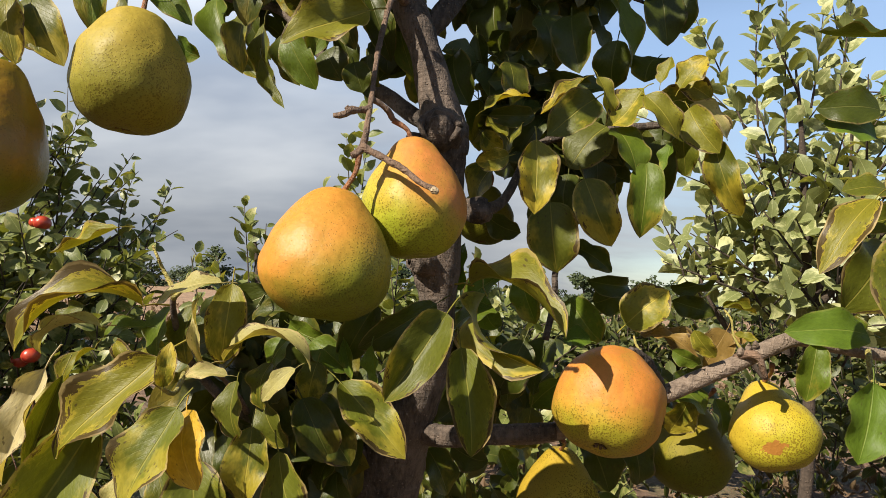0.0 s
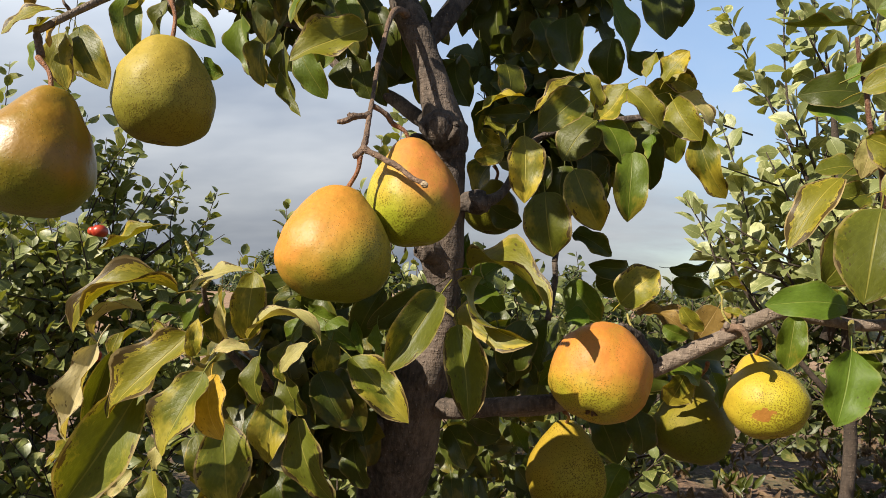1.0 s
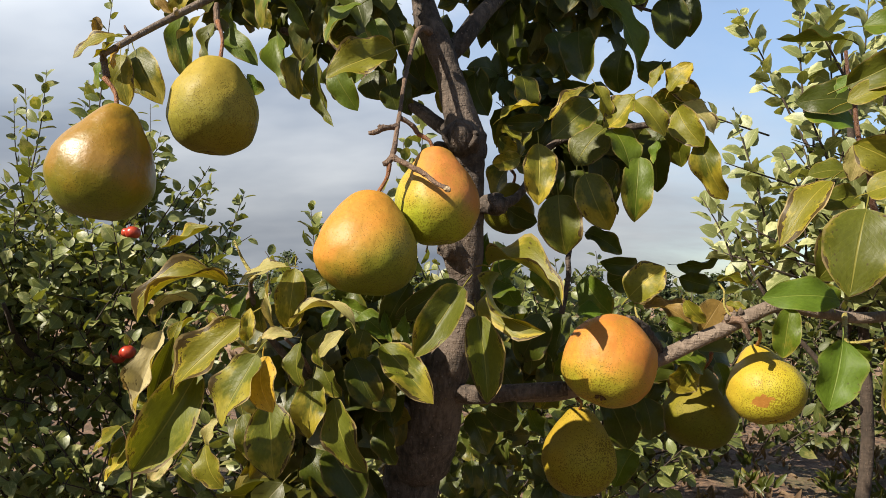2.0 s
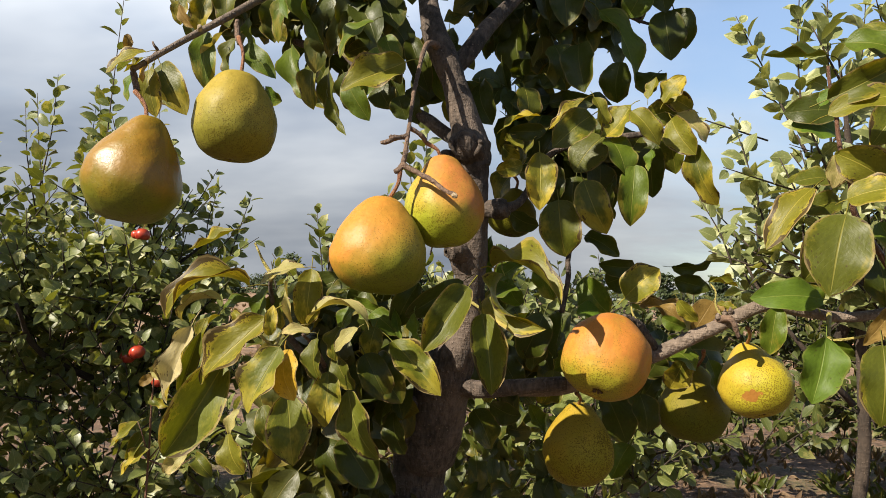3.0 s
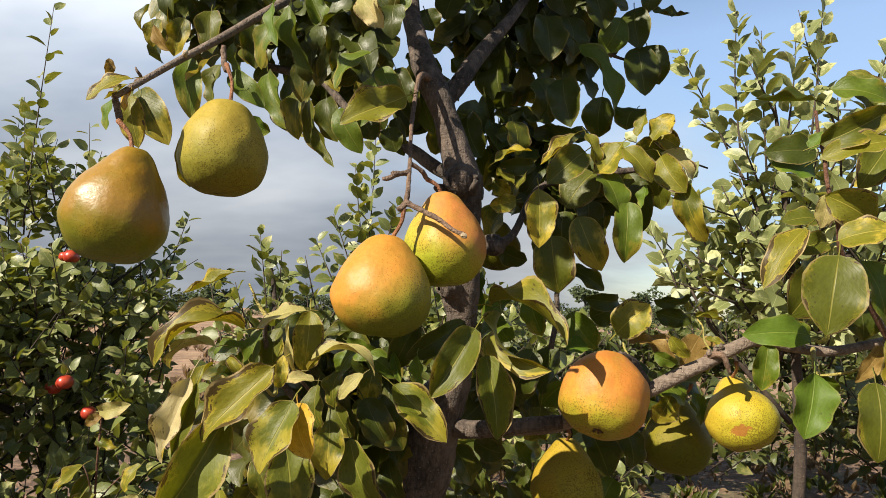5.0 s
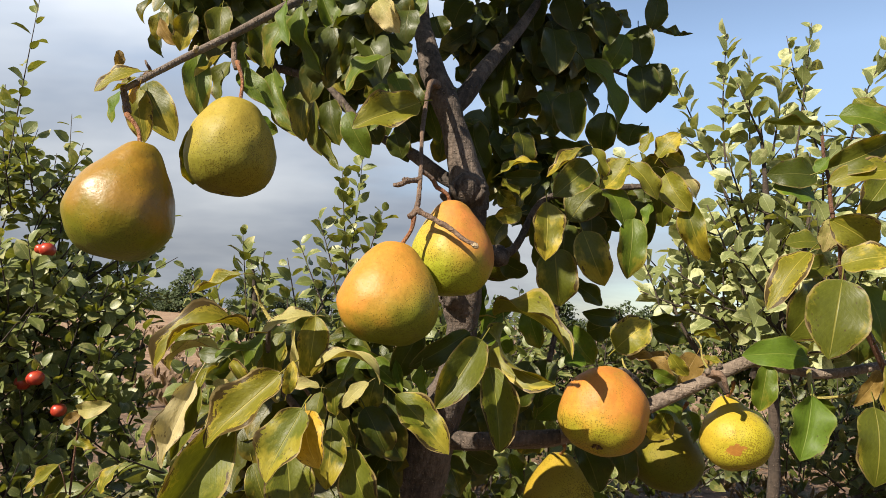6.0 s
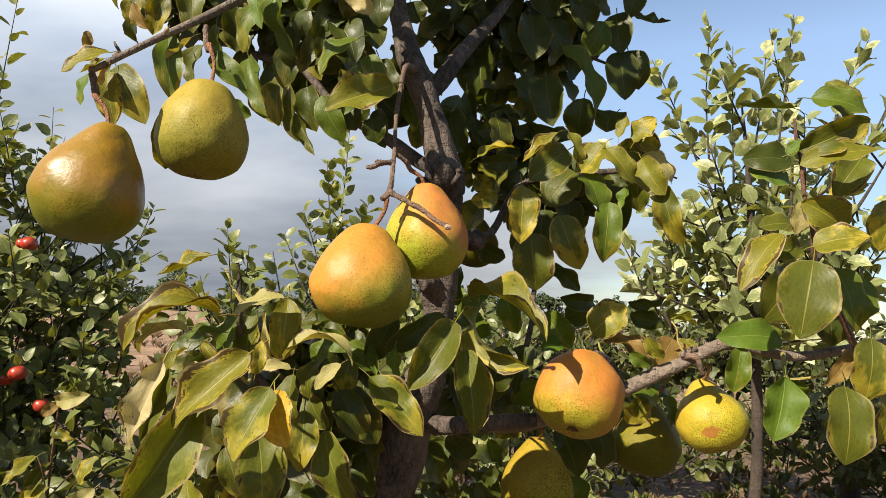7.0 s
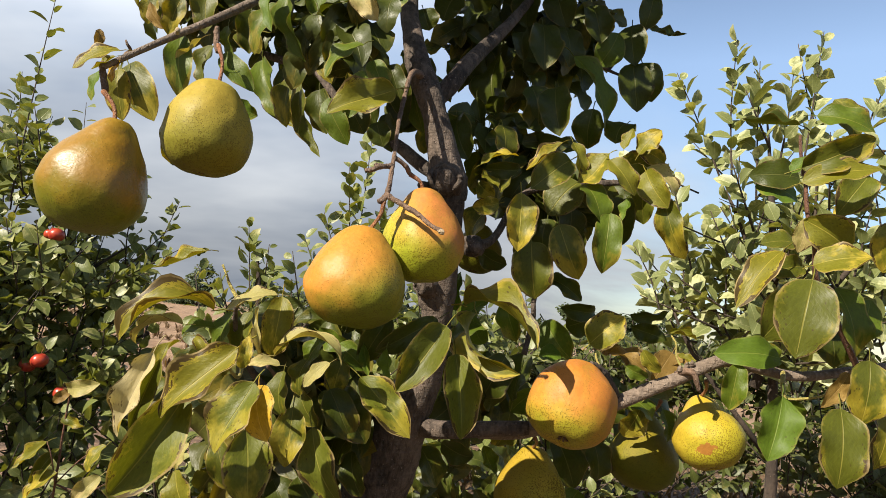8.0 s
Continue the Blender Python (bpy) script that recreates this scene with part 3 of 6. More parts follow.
limb("branch", [(-0.018, 0.850, 1.674, 0.0091), (-0.067, 0.780, 1.571, 0.0072), (-0.115, 0.710, 1.491, 0.0057), (-0.150, 0.655, 1.432, 0.0048), (-0.168, 0.620, 1.397, 0.0042), (-0.190, 0.590, 1.365, 0.0036), (-0.205, 0.560, 1.336, 0.0032), (-0.219, 0.540, 1.314, 0.0029), (-0.228, 0.532, 1.303, 0.0024)], BARK_BRANCH, pear_tree, "slender grey-brown branch bending under its pears")
limb("branch", [(0.067, 0.760, 0.984, 0.0128), (0.101, 0.745, 0.984, 0.0106), (0.148, 0.735, 0.991, 0.0092), (0.183, 0.735, 0.996, 0.0086), (0.202, 0.735, 0.998, 0.0078)], BARK, pear_tree, "pruned stub of a side branch")
limb("branch", [(0.147, 0.750, 0.988, 0.0100), (0.199, 0.770, 0.990, 0.0094), (0.251, 0.770, 1.011, 0.0090), (0.299, 0.765, 1.032, 0.0086), (0.336, 0.760, 1.053, 0.0085), (0.366, 0.755, 1.069, 0.0077), (0.392, 0.750, 1.085, 0.0076), (0.420, 0.755, 1.095, 0.0070), (0.463, 0.770, 1.089, 0.0064), (0.514, 0.780, 1.085, 0.0058), (0.589, 0.790, 1.101, 0.0051), (0.681, 0.800, 1.120, 0.0032)], BARK_BRANCH, pear_tree, "grey-brown side branch with pruning scars")
limb("branch", [(0.051, 0.780, 0.949, 0.0105), (0.013, 0.740, 0.966, 0.0074), (-0.028, 0.690, 0.987, 0.0058), (-0.064, 0.640, 1.015, 0.0043), (-0.087, 0.600, 1.058, 0.0029), (-0.086, 0.570, 1.093, 0.0022), (-0.080, 0.560, 1.105, 0.0019)], BARK, pear_tree, "")
limb("branch", [(0.095, 0.735, 1.198, 0.0088), (0.122, 0.740, 1.197, 0.0074), (0.144, 0.760, 1.212, 0.0048), (0.172, 0.790, 1.270, 0.0043), (0.214, 0.790, 1.287, 0.0042), (0.254, 0.780, 1.291, 0.0042), (0.294, 0.775, 1.295, 0.0034), (0.329, 0.770, 1.300, 0.0024)], BARK, pear_tree, "")
limb("knot", [(0.086, 0.735, 1.265, 0.0222), (0.084, 0.704, 1.264, 0.0195), (0.084, 0.692, 1.264, 0.0150), (0.084, 0.689, 1.264, 0.0098), (0.083, 0.704, 1.268, 0.0050), (0.083, 0.707, 1.269, 0.0013)], BARK, pear_trunk, "round bark knot", 16, 4, 0.25, 150.0)
limb("knot", [(0.101, 0.735, 1.196, 0.0087), (0.117, 0.720, 1.194, 0.0118), (0.125, 0.712, 1.192, 0.0104), (0.128, 0.708, 1.191, 0.0071), (0.131, 0.706, 1.191, 0.0026)], BARK, pear_trunk, "dark pruning scar", 14, 4, 0.35, 160.0)
limb("knot", [(0.075, 0.725, 1.247, 0.0101), (0.067, 0.710, 1.253, 0.0073), (0.057, 0.700, 1.255, 0.0049), (0.054, 0.698, 1.256, 0.0026)], BARK, pear_trunk, "", 10, 4, 0.3, 160.0)
limb("knot", [(0.077, 0.740, 1.146, 0.0183), (0.073, 0.722, 1.145, 0.0152), (0.069, 0.713, 1.144, 0.0112), (0.067, 0.710, 1.144, 0.0072), (0.068, 0.716, 1.144, 0.0020)], BARK, pear_trunk, "", 14, 4, 0.35, 160.0)
limb("knot", [(0.101, 0.689, 1.263, 0.0033), (0.097, 0.692, 1.255, 0.0032), (0.089, 0.696, 1.251, 0.0023), (0.078, 0.696, 1.251, 0.0017), (0.071, 0.692, 1.255, 0.0023), (0.067, 0.689, 1.263, 0.0033), (0.070, 0.692, 1.272, 0.0032), (0.077, 0.696, 1.277, 0.0023), (0.088, 0.696, 1.277, 0.0017), (0.097, 0.692, 1.271, 0.0023), (0.101, 0.689, 1.263, 0.0033)], BARK, pear_trunk, "swollen bark lip round a pruning scar", 10, 4, 0.45, 190.0)
limb("spur_shoot", [(0.044, 0.725, 1.387, 0.0059), (0.037, 0.700, 1.386, 0.0037), (0.034, 0.680, 1.371, 0.0030), (0.034, 0.660, 1.343, 0.0025), (0.034, 0.645, 1.319, 0.0025), (0.036, 0.625, 1.291, 0.0020), (0.039, 0.605, 1.262, 0.0021), (0.040, 0.592, 1.241, 0.0023), (0.040, 0.585, 1.223, 0.0026), (0.038, 0.582, 1.217, 0.0022)], BARK_TWIG, pear_tree, "", 10, 6, 0.30, 170.0)
limb("twig", [(0.039, 0.583, 1.219, 0.0033), (0.0520, 0.5780, 1.2120, 0.0025), (0.0710, 0.5700, 1.2020, 0.0024), (0.0860, 0.5630, 1.1910, 0.0019), (0.0950, 0.5600, 1.1870, 0.0023), (0.0970, 0.5580, 1.1850, 0.0018)], BARK_TWIG, pear_tree, "bare pruned twig", 10, 6, 0.30, 170.0)
limb("twig", [(0.0940, 0.5600, 1.1870, 0.0022), (0.0970, 0.5580, 1.1850, 0.0026), (0.0990, 0.5570, 1.1830, 0.0012)], WOOD_CUT, pear_tree, "pale broken twig end", 8, 3, 0.5, 260.0)
limb("twig", [(0.039, 0.598, 1.251, 0.0029), (0.033, 0.592, 1.248, 0.0026), (0.027, 0.588, 1.246, 0.0031), (0.022, 0.585, 1.242, 0.0025), (0.016, 0.583, 1.241, 0.0017)], BARK_TWIG, pear_tree, "", 10, 6, 0.30, 170.0)
limb("twig", [(0.027, 0.588, 1.246, 0.0025), (0.024, 0.587, 1.249, 0.0017)], BARK_TWIG, pear_tree, "", 10, 6, 0.30, 170.0)
limb("twig", [(0.039, 0.606, 1.261, 0.0023), (0.046, 0.610, 1.258, 0.0023), (0.051, 0.615, 1.254, 0.0026), (0.054, 0.620, 1.249, 0.0021)], BARK_TWIG, pear_tree, "", 10, 6, 0.30, 170.0)
limb("twig", [(0.039, 0.583, 1.218, 0.0028), (0.036, 0.580, 1.213, 0.0033), (0.033, 0.578, 1.211, 0.0025)], BARK_TWIG, pear_tree, "", 10, 6, 0.30, 170.0)
limb("twig", [(-0.229, 0.535, 1.310, 0.0025), (-0.224, 0.532, 1.297, 0.0030), (-0.220, 0.530, 1.288, 0.0032), (-0.218, 0.530, 1.282, 0.0030)], BARK_TWIG, pear_tree, "", 10, 6, 0.30, 170.0)
limb("twig", [(-0.163, 0.615, 1.386, 0.0029), (-0.160, 0.612, 1.367, 0.0031), (-0.156, 0.610, 1.357, 0.0026)], BARK_TWIG, pear_tree, "", 10, 6, 0.30, 170.0)
limb("twig", [(-0.224, 0.560, 1.329, 0.0016), (-0.216, 0.555, 1.331, 0.0018), (-0.217, 0.550, 1.335, 0.0013), (-0.219, 0.550, 1.339, 0.0008)], BARK_TWIG, pear_tree, "", 10, 6, 0.30, 170.0)
limb("twig", [(-0.189, 0.585, 1.364, 0.0027), (-0.186, 0.580, 1.366, 0.0024)], WOOD_CUT, pear_tree, "pale pruning cut")
limb("twig", [(0.573, 0.770, 1.094, 0.0039), (0.525, 0.730, 1.148, 0.0034), (0.484, 0.690, 1.187, 0.0033), (0.473, 0.675, 1.220, 0.0023), (0.465, 0.670, 1.239, 0.0022), (0.460, 0.668, 1.265, 0.0022), (0.458, 0.668, 1.288, 0.0020), (0.453, 0.668, 1.312, 0.0018), (0.451, 0.668, 1.335, 0.0016)], BARK_RED, pear_tree, "reddish-brown young shoot")
limb("twig", [(0.483, 0.760, 1.088, 0.0029), (0.474, 0.735, 1.065, 0.0022), (0.473, 0.720, 1.053, 0.0018)], STALK, pear_tree, "")
limb("twig", [(0.473, 0.730, 1.060, 0.0015), (0.485, 0.715, 1.063, 0.0015), (0.500, 0.700, 1.070, 0.0012), (0.514, 0.680, 1.090, 0.0011)], STALK, pear_tree, "")
limb("twig", [(0.364, 0.755, 1.074, 0.0032), (0.373, 0.740, 1.079, 0.0038), (0.379, 0.735, 1.074, 0.0031), (0.386, 0.740, 1.058, 0.0025)], BARK_TWIG, pear_tree, "", 10, 6, 0.30, 170.0)
limb("twig", [(0.302, 0.765, 1.040, 0.0046), (0.291, 0.750, 1.052, 0.0058), (0.279, 0.735, 1.065, 0.0058), (0.270, 0.725, 1.073, 0.0044), (0.261, 0.715, 1.077, 0.0028)], BARK, pear_tree, "dark scaly fruiting spur", 12, 8, 0.60, 260.0)
limb("twig", [(0.279, 0.735, 1.068, 0.0016), (0.274, 0.755, 1.080, 0.0013), (0.273, 0.765, 1.090, 0.0010)], STALK, pear_tree, "")
limb("twig", [(0.199, 0.800, 1.140, 0.0032), (0.203, 0.810, 1.169, 0.0029), (0.209, 0.820, 1.196, 0.0029)], BARK, pear_tree, "")
limb("twig", [(0.193, 0.800, 1.076, 0.0035), (0.200, 0.800, 1.119, 0.0032), (0.199, 0.800, 1.140, 0.0032)], BARK, pear_tree, "")
limb("twig", [(-0.080, 0.560, 1.105, 0.0022), (-0.093, 0.565, 1.120, 0.0014), (-0.095, 0.560, 1.128, 0.0011), (-0.100, 0.560, 1.137, 0.0011)], STALK, pear_tree, "")
limb("twig", [(-0.081, 0.558, 1.101, 0.0019), (-0.069, 0.550, 1.109, 0.0011), (-0.063, 0.545, 1.115, 0.0008)], STALK, pear_tree, "")
limb("twig", [(0.087, 0.735, 1.087, 0.0020), (0.104, 0.700, 1.080, 0.0016), (0.117, 0.640, 1.073, 0.0012)], STALK, pear_tree, "")
limb("twig", [(-0.069, 0.560, 1.050, 0.0019), (-0.061, 0.530, 1.041, 0.0016), (-0.061, 0.500, 1.053, 0.0012)], STALK, pear_tree, "")
limb("twig", [(-0.048, 0.630, 1.014, 0.0027), (-0.046, 0.590, 1.038, 0.0020), (-0.050, 0.570, 1.050, 0.0014)], BARK_TWIG, pear_tree, "", 10, 6, 0.30, 170.0)
leaf(pear_tree, (0.030, 0.605, 1.046), (0.085, 0.595, 0.997), 0.039, -15, "n", 19)
leaf(pear_tree, (0.002, 0.630, 1.026), (0.039, 0.615, 0.982), 0.040, -16, "d", 7)
leaf(pear_tree, (0.108, 0.590, 1.102), (0.071, 0.570, 1.038), 0.045, -10, "o", 18)
leaf(pear_tree, (0.096, 0.630, 1.108), (0.038, 0.620, 1.070), 0.025, -27, "d", 0)
leaf(pear_tree, (0.053, 0.600, 1.075), (0.058, 0.600, 1.044), 0.023, 43, "k", 2)
leaf(pear_tree, (0.120, 0.681, 1.125), (0.196, 0.620, 1.088), 0.038, -40, "y", 9)
leaf(pear_tree, (0.133, 0.671, 1.118), (0.181, 0.622, 1.062), 0.031, 60, "y", 3)
leaf(pear_tree, (0.117, 0.625, 1.076), (0.132, 0.615, 0.997), 0.047, -14, "n", 18)
leaf(pear_tree, (0.107, 0.750, 1.120), (0.109, 0.757, 1.167), 0.023, -28, "k", 0)
leaf(pear_tree, (0.143, 0.760, 1.102), (0.101, 0.760, 1.084), 0.040, 44, "g", 0)
leaf(pear_tree, (0.127, 0.780, 1.116), (0.145, 0.792, 1.085), 0.035, 38, "k", 1)
leaf(pear_tree, (0.266, 0.770, 1.097), (0.305, 0.765, 1.132), 0.047, -12, "y", 13)
leaf(pear_tree, (0.283, 0.860, 1.138), (0.238, 0.848, 1.142), 0.029, -29, "d", 3)
leaf(pear_tree, (0.277, 0.870, 1.129), (0.248, 0.871, 1.118), 0.041, -36, "d", 7)
leaf(pear_tree, (0.336, 0.880, 1.125), (0.382, 0.876, 1.111), 0.028, 22, "d", 10)
leaf(pear_tree, (0.333, 0.880, 1.141), (0.384, 0.880, 1.150), 0.023, 59, "d", 6)
leaf(pear_tree, (0.220, 0.860, 1.178), (0.264, 0.854, 1.150), 0.026, -8, "d", 7)
leaf(pear_tree, (0.286, 0.800, 1.090), (0.341, 0.778, 1.067), 0.027, -24, "t", 7)
leaf(pear_tree, (0.310, 0.780, 1.081), (0.341, 0.774, 1.062), 0.023, -30, "p", 1)
leaf(pear_tree, (0.365, 0.800, 1.082), (0.394, 0.800, 1.094), 0.023, -40, "t", 2)
leaf(pear_tree, (0.168, 0.665, 1.249), (0.171, 0.665, 1.186), 0.039, -15, "y", 19)
leaf(pear_tree, (0.187, 0.745, 1.209), (0.195, 0.745, 1.142), 0.052, -6, "o", 0)
leaf(pear_tree, (0.215, 0.720, 1.228), (0.241, 0.720, 1.167), 0.040, 6, "o", 13)
leaf(pear_tree, (0.271, 0.725, 1.247), (0.266, 0.725, 1.177), 0.036, -10, "g", 0)
leaf(pear_tree, (0.238, 0.755, 1.286), (0.202, 0.755, 1.245), 0.052, 6, "o", 12)
leaf(pear_tree, (0.223, 0.725, 1.304), (0.178, 0.712, 1.265), 0.041, -17, "o", 6)
leaf(pear_tree, (0.267, 0.730, 1.317), (0.232, 0.727, 1.279), 0.045, 25, "y", 8)
leaf(pear_tree, (0.225, 0.735, 1.328), (0.235, 0.735, 1.285), 0.023, -42, "y", 0)
leaf(pear_tree, (0.266, 0.720, 1.307), (0.296, 0.720, 1.267), 0.030, -13, "y", 0)
leaf(pear_tree, (0.243, 0.735, 1.280), (0.261, 0.720, 1.232), 0.040, -31, "g", 0)
leaf(pear_tree, (0.313, 0.750, 1.305), (0.337, 0.735, 1.259), 0.035, 31, "y", 0)
leaf(pear_tree, (0.338, 0.750, 1.274), (0.364, 0.754, 1.205), 0.031, 29, "o", 7)
leaf(pear_tree, (0.317, 0.765, 1.313), (0.355, 0.769, 1.280), 0.031, -24, "p", 1)
leaf(pear_tree, (0.296, 0.780, 1.282), (0.297, 0.796, 1.220), 0.039, 12, "d", 6)
leaf(pear_tree, (0.319, 0.790, 1.302), (0.325, 0.807, 1.251), 0.033, 13, "o", 6)
leaf(pear_tree, (0.292, 0.725, 1.266), (0.285, 0.725, 1.239), 0.023, 56, "k", 2)
leaf(pear_tree, (0.141, 0.775, 1.354), (0.146, 0.775, 1.311), 0.040, -41, "o", 0)
leaf(pear_tree, (0.120, 0.745, 1.295), (0.164, 0.745, 1.309), 0.024, -42, "y", 0)
leaf(pear_tree, (0.125, 0.755, 1.293), (0.169, 0.767, 1.299), 0.023, 39, "d", 1)
leaf(pear_tree, (0.215, 0.755, 1.333), (0.173, 0.745, 1.293), 0.024, 30, "b", 2)
leaf(pear_tree, (0.304, 0.750, 1.324), (0.327, 0.745, 1.354), 0.031, -19, "y", 4)
leaf(pear_tree, (0.287, 0.755, 1.330), (0.297, 0.755, 1.357), 0.023, -41, "y", 2)
leaf(pear_tree, (0.249, 0.760, 1.233), (0.252, 0.760, 1.189), 0.023, 46, "d", 0)
leaf(pear_tree, (0.146, 0.720, 1.246), (0.116, 0.719, 1.238), 0.023, -37, "y", 1)
leaf(pear_tree, (0.143, 0.750, 1.271), (0.123, 0.754, 1.292), 0.023, 35, "y", 8)
leaf(pear_tree, (0.119, 0.750, 1.274), (0.140, 0.750, 1.259), 0.024, 43, "o", 0)
leaf(pear_tree, (0.142, 0.745, 1.251), (0.118, 0.761, 1.204), 0.045, 36, "o", 1)
leaf(pear_tree, (0.179, 0.785, 1.259), (0.173, 0.795, 1.209), 0.040, -10, "d", 6)
leaf(pear_tree, (0.207, 0.790, 1.245), (0.210, 0.800, 1.188), 0.048, 23, "d", 7)
leaf(pear_tree, (0.235, 0.790, 1.260), (0.232, 0.800, 1.219), 0.050, -41, "d", 0)
leaf(pear_tree, (0.159, 0.760, 1.289), (0.142, 0.760, 1.254), 0.038, 43, "o", 0)
leaf(pear_tree, (0.282, 0.790, 1.295), (0.265, 0.782, 1.258), 0.040, -30, "o", 2)
leaf(pear_tree, (0.326, 0.775, 1.326), (0.288, 0.783, 1.318), 0.035, -39, "o", 7)
leaf(pear_tree, (0.339, 0.770, 1.321), (0.307, 0.779, 1.341), 0.026, -17, "b", 7)
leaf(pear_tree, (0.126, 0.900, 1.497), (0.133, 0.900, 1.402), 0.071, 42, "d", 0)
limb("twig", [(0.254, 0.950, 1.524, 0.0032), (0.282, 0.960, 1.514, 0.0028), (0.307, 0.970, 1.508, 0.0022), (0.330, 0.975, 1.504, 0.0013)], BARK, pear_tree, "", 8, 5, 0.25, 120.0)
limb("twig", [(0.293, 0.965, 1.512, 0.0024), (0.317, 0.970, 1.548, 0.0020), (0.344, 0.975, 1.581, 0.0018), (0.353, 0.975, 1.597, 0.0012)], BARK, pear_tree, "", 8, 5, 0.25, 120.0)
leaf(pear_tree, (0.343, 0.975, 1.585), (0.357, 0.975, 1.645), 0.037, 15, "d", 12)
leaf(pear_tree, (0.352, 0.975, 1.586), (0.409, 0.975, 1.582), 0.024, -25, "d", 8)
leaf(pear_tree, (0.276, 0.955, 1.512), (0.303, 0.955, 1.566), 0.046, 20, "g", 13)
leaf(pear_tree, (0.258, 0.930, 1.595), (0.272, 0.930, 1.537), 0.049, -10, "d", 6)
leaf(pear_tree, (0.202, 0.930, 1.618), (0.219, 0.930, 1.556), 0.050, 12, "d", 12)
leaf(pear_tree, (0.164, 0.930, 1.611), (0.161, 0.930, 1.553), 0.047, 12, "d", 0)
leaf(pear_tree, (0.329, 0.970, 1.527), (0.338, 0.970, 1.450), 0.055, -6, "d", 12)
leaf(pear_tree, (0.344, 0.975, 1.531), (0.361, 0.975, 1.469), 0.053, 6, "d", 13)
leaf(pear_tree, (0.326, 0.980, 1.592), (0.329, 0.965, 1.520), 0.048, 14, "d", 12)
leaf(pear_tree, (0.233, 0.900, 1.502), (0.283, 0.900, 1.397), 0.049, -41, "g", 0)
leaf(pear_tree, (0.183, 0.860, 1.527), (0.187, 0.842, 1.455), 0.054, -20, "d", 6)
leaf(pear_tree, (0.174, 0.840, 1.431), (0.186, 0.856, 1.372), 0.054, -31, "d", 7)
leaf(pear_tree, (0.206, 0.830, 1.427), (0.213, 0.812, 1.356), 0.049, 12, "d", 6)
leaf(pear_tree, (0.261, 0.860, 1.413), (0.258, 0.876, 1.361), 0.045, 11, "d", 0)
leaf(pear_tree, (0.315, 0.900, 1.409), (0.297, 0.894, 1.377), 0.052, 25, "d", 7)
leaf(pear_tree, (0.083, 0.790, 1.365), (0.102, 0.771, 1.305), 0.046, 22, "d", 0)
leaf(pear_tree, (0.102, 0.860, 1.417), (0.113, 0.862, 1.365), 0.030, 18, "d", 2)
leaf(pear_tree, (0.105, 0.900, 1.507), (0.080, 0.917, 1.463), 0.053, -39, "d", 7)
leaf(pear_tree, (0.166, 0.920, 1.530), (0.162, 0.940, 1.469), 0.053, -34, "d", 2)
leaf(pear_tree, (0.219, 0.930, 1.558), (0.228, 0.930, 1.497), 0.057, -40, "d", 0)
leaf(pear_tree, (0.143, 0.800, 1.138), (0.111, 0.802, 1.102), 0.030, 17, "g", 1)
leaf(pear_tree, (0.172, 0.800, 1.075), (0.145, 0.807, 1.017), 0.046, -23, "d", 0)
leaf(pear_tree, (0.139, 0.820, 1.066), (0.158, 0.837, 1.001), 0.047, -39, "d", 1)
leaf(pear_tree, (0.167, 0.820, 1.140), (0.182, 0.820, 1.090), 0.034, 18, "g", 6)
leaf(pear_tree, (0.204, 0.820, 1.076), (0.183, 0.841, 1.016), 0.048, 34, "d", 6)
leaf(pear_tree, (0.217, 0.830, 1.120), (0.253, 0.823, 1.078), 0.043, 22, "g", 1)
leaf(pear_tree, (0.238, 0.800, 1.078), (0.211, 0.800, 1.077), 0.037, 40, "k", 0)
leaf(pear_tree, (0.219, 0.860, 1.031), (0.183, 0.872, 0.998), 0.046, -36, "g", 2)
leaf(pear_tree, (0.115, 0.860, 1.011), (0.140, 0.845, 0.969), 0.039, -13, "d", 7)
leaf(pear_tree, (0.184, 0.840, 1.002), (0.169, 0.855, 0.955), 0.036, -34, "o", 7)
leaf(pear_tree, (0.253, 0.920, 0.966), (0.280, 0.916, 0.899), 0.060, -23, "d", 6)
leaf(pear_tree, (0.285, 0.830, 1.047), (0.318, 0.842, 1.000), 0.044, 12, "d", 0)
leaf(pear_tree, (0.318, 0.845, 1.044), (0.297, 0.833, 1.002), 0.046, -32, "d", 7)
leaf(pear_tree, (0.126, 0.800, 1.200), (0.162, 0.800, 1.183), 0.030, 43, "d", 0)
leaf(pear_tree, (0.293, 0.860, 0.976), (0.304, 0.861, 0.926), 0.040, -23, "d", 1)
leaf(pear_tree, (0.155, 0.850, 0.955), (0.174, 0.859, 0.918), 0.026, -32, "g", 8)
leaf(pear_tree, (0.099, 0.880, 0.947), (0.142, 0.877, 0.935), 0.036, 32, "d", 1)
leaf(pear_tree, (0.066, 0.950, 0.926), (0.093, 0.950, 0.871), 0.050, -41, "d", 0)
leaf(pear_tree, (0.342, 0.820, 1.026), (0.324, 0.833, 0.988), 0.039, -26, "o", 6)
leaf(pear_tree, (0.319, 0.800, 1.040), (0.351, 0.795, 1.015), 0.038, -37, "g", 1)
leaf(pear_tree, (0.286, 0.900, 0.902), (0.260, 0.883, 0.860), 0.039, 10, "g", 6)
leaf(pear_tree, (0.373, 0.840, 1.025), (0.380, 0.840, 0.984), 0.028, -42, "g", 0)
leaf(pear_tree, (0.332, 0.800, 1.054), (0.312, 0.795, 1.026), 0.030, -34, "g", 1)
leaf(pear_tree, (-0.138, 0.640, 1.316), (-0.117, 0.640, 1.301), 0.023, 44, "k", 0)
leaf(pear_tree, (-0.197, 0.625, 1.299), (-0.206, 0.646, 1.242), 0.032, -34, "o", 6)
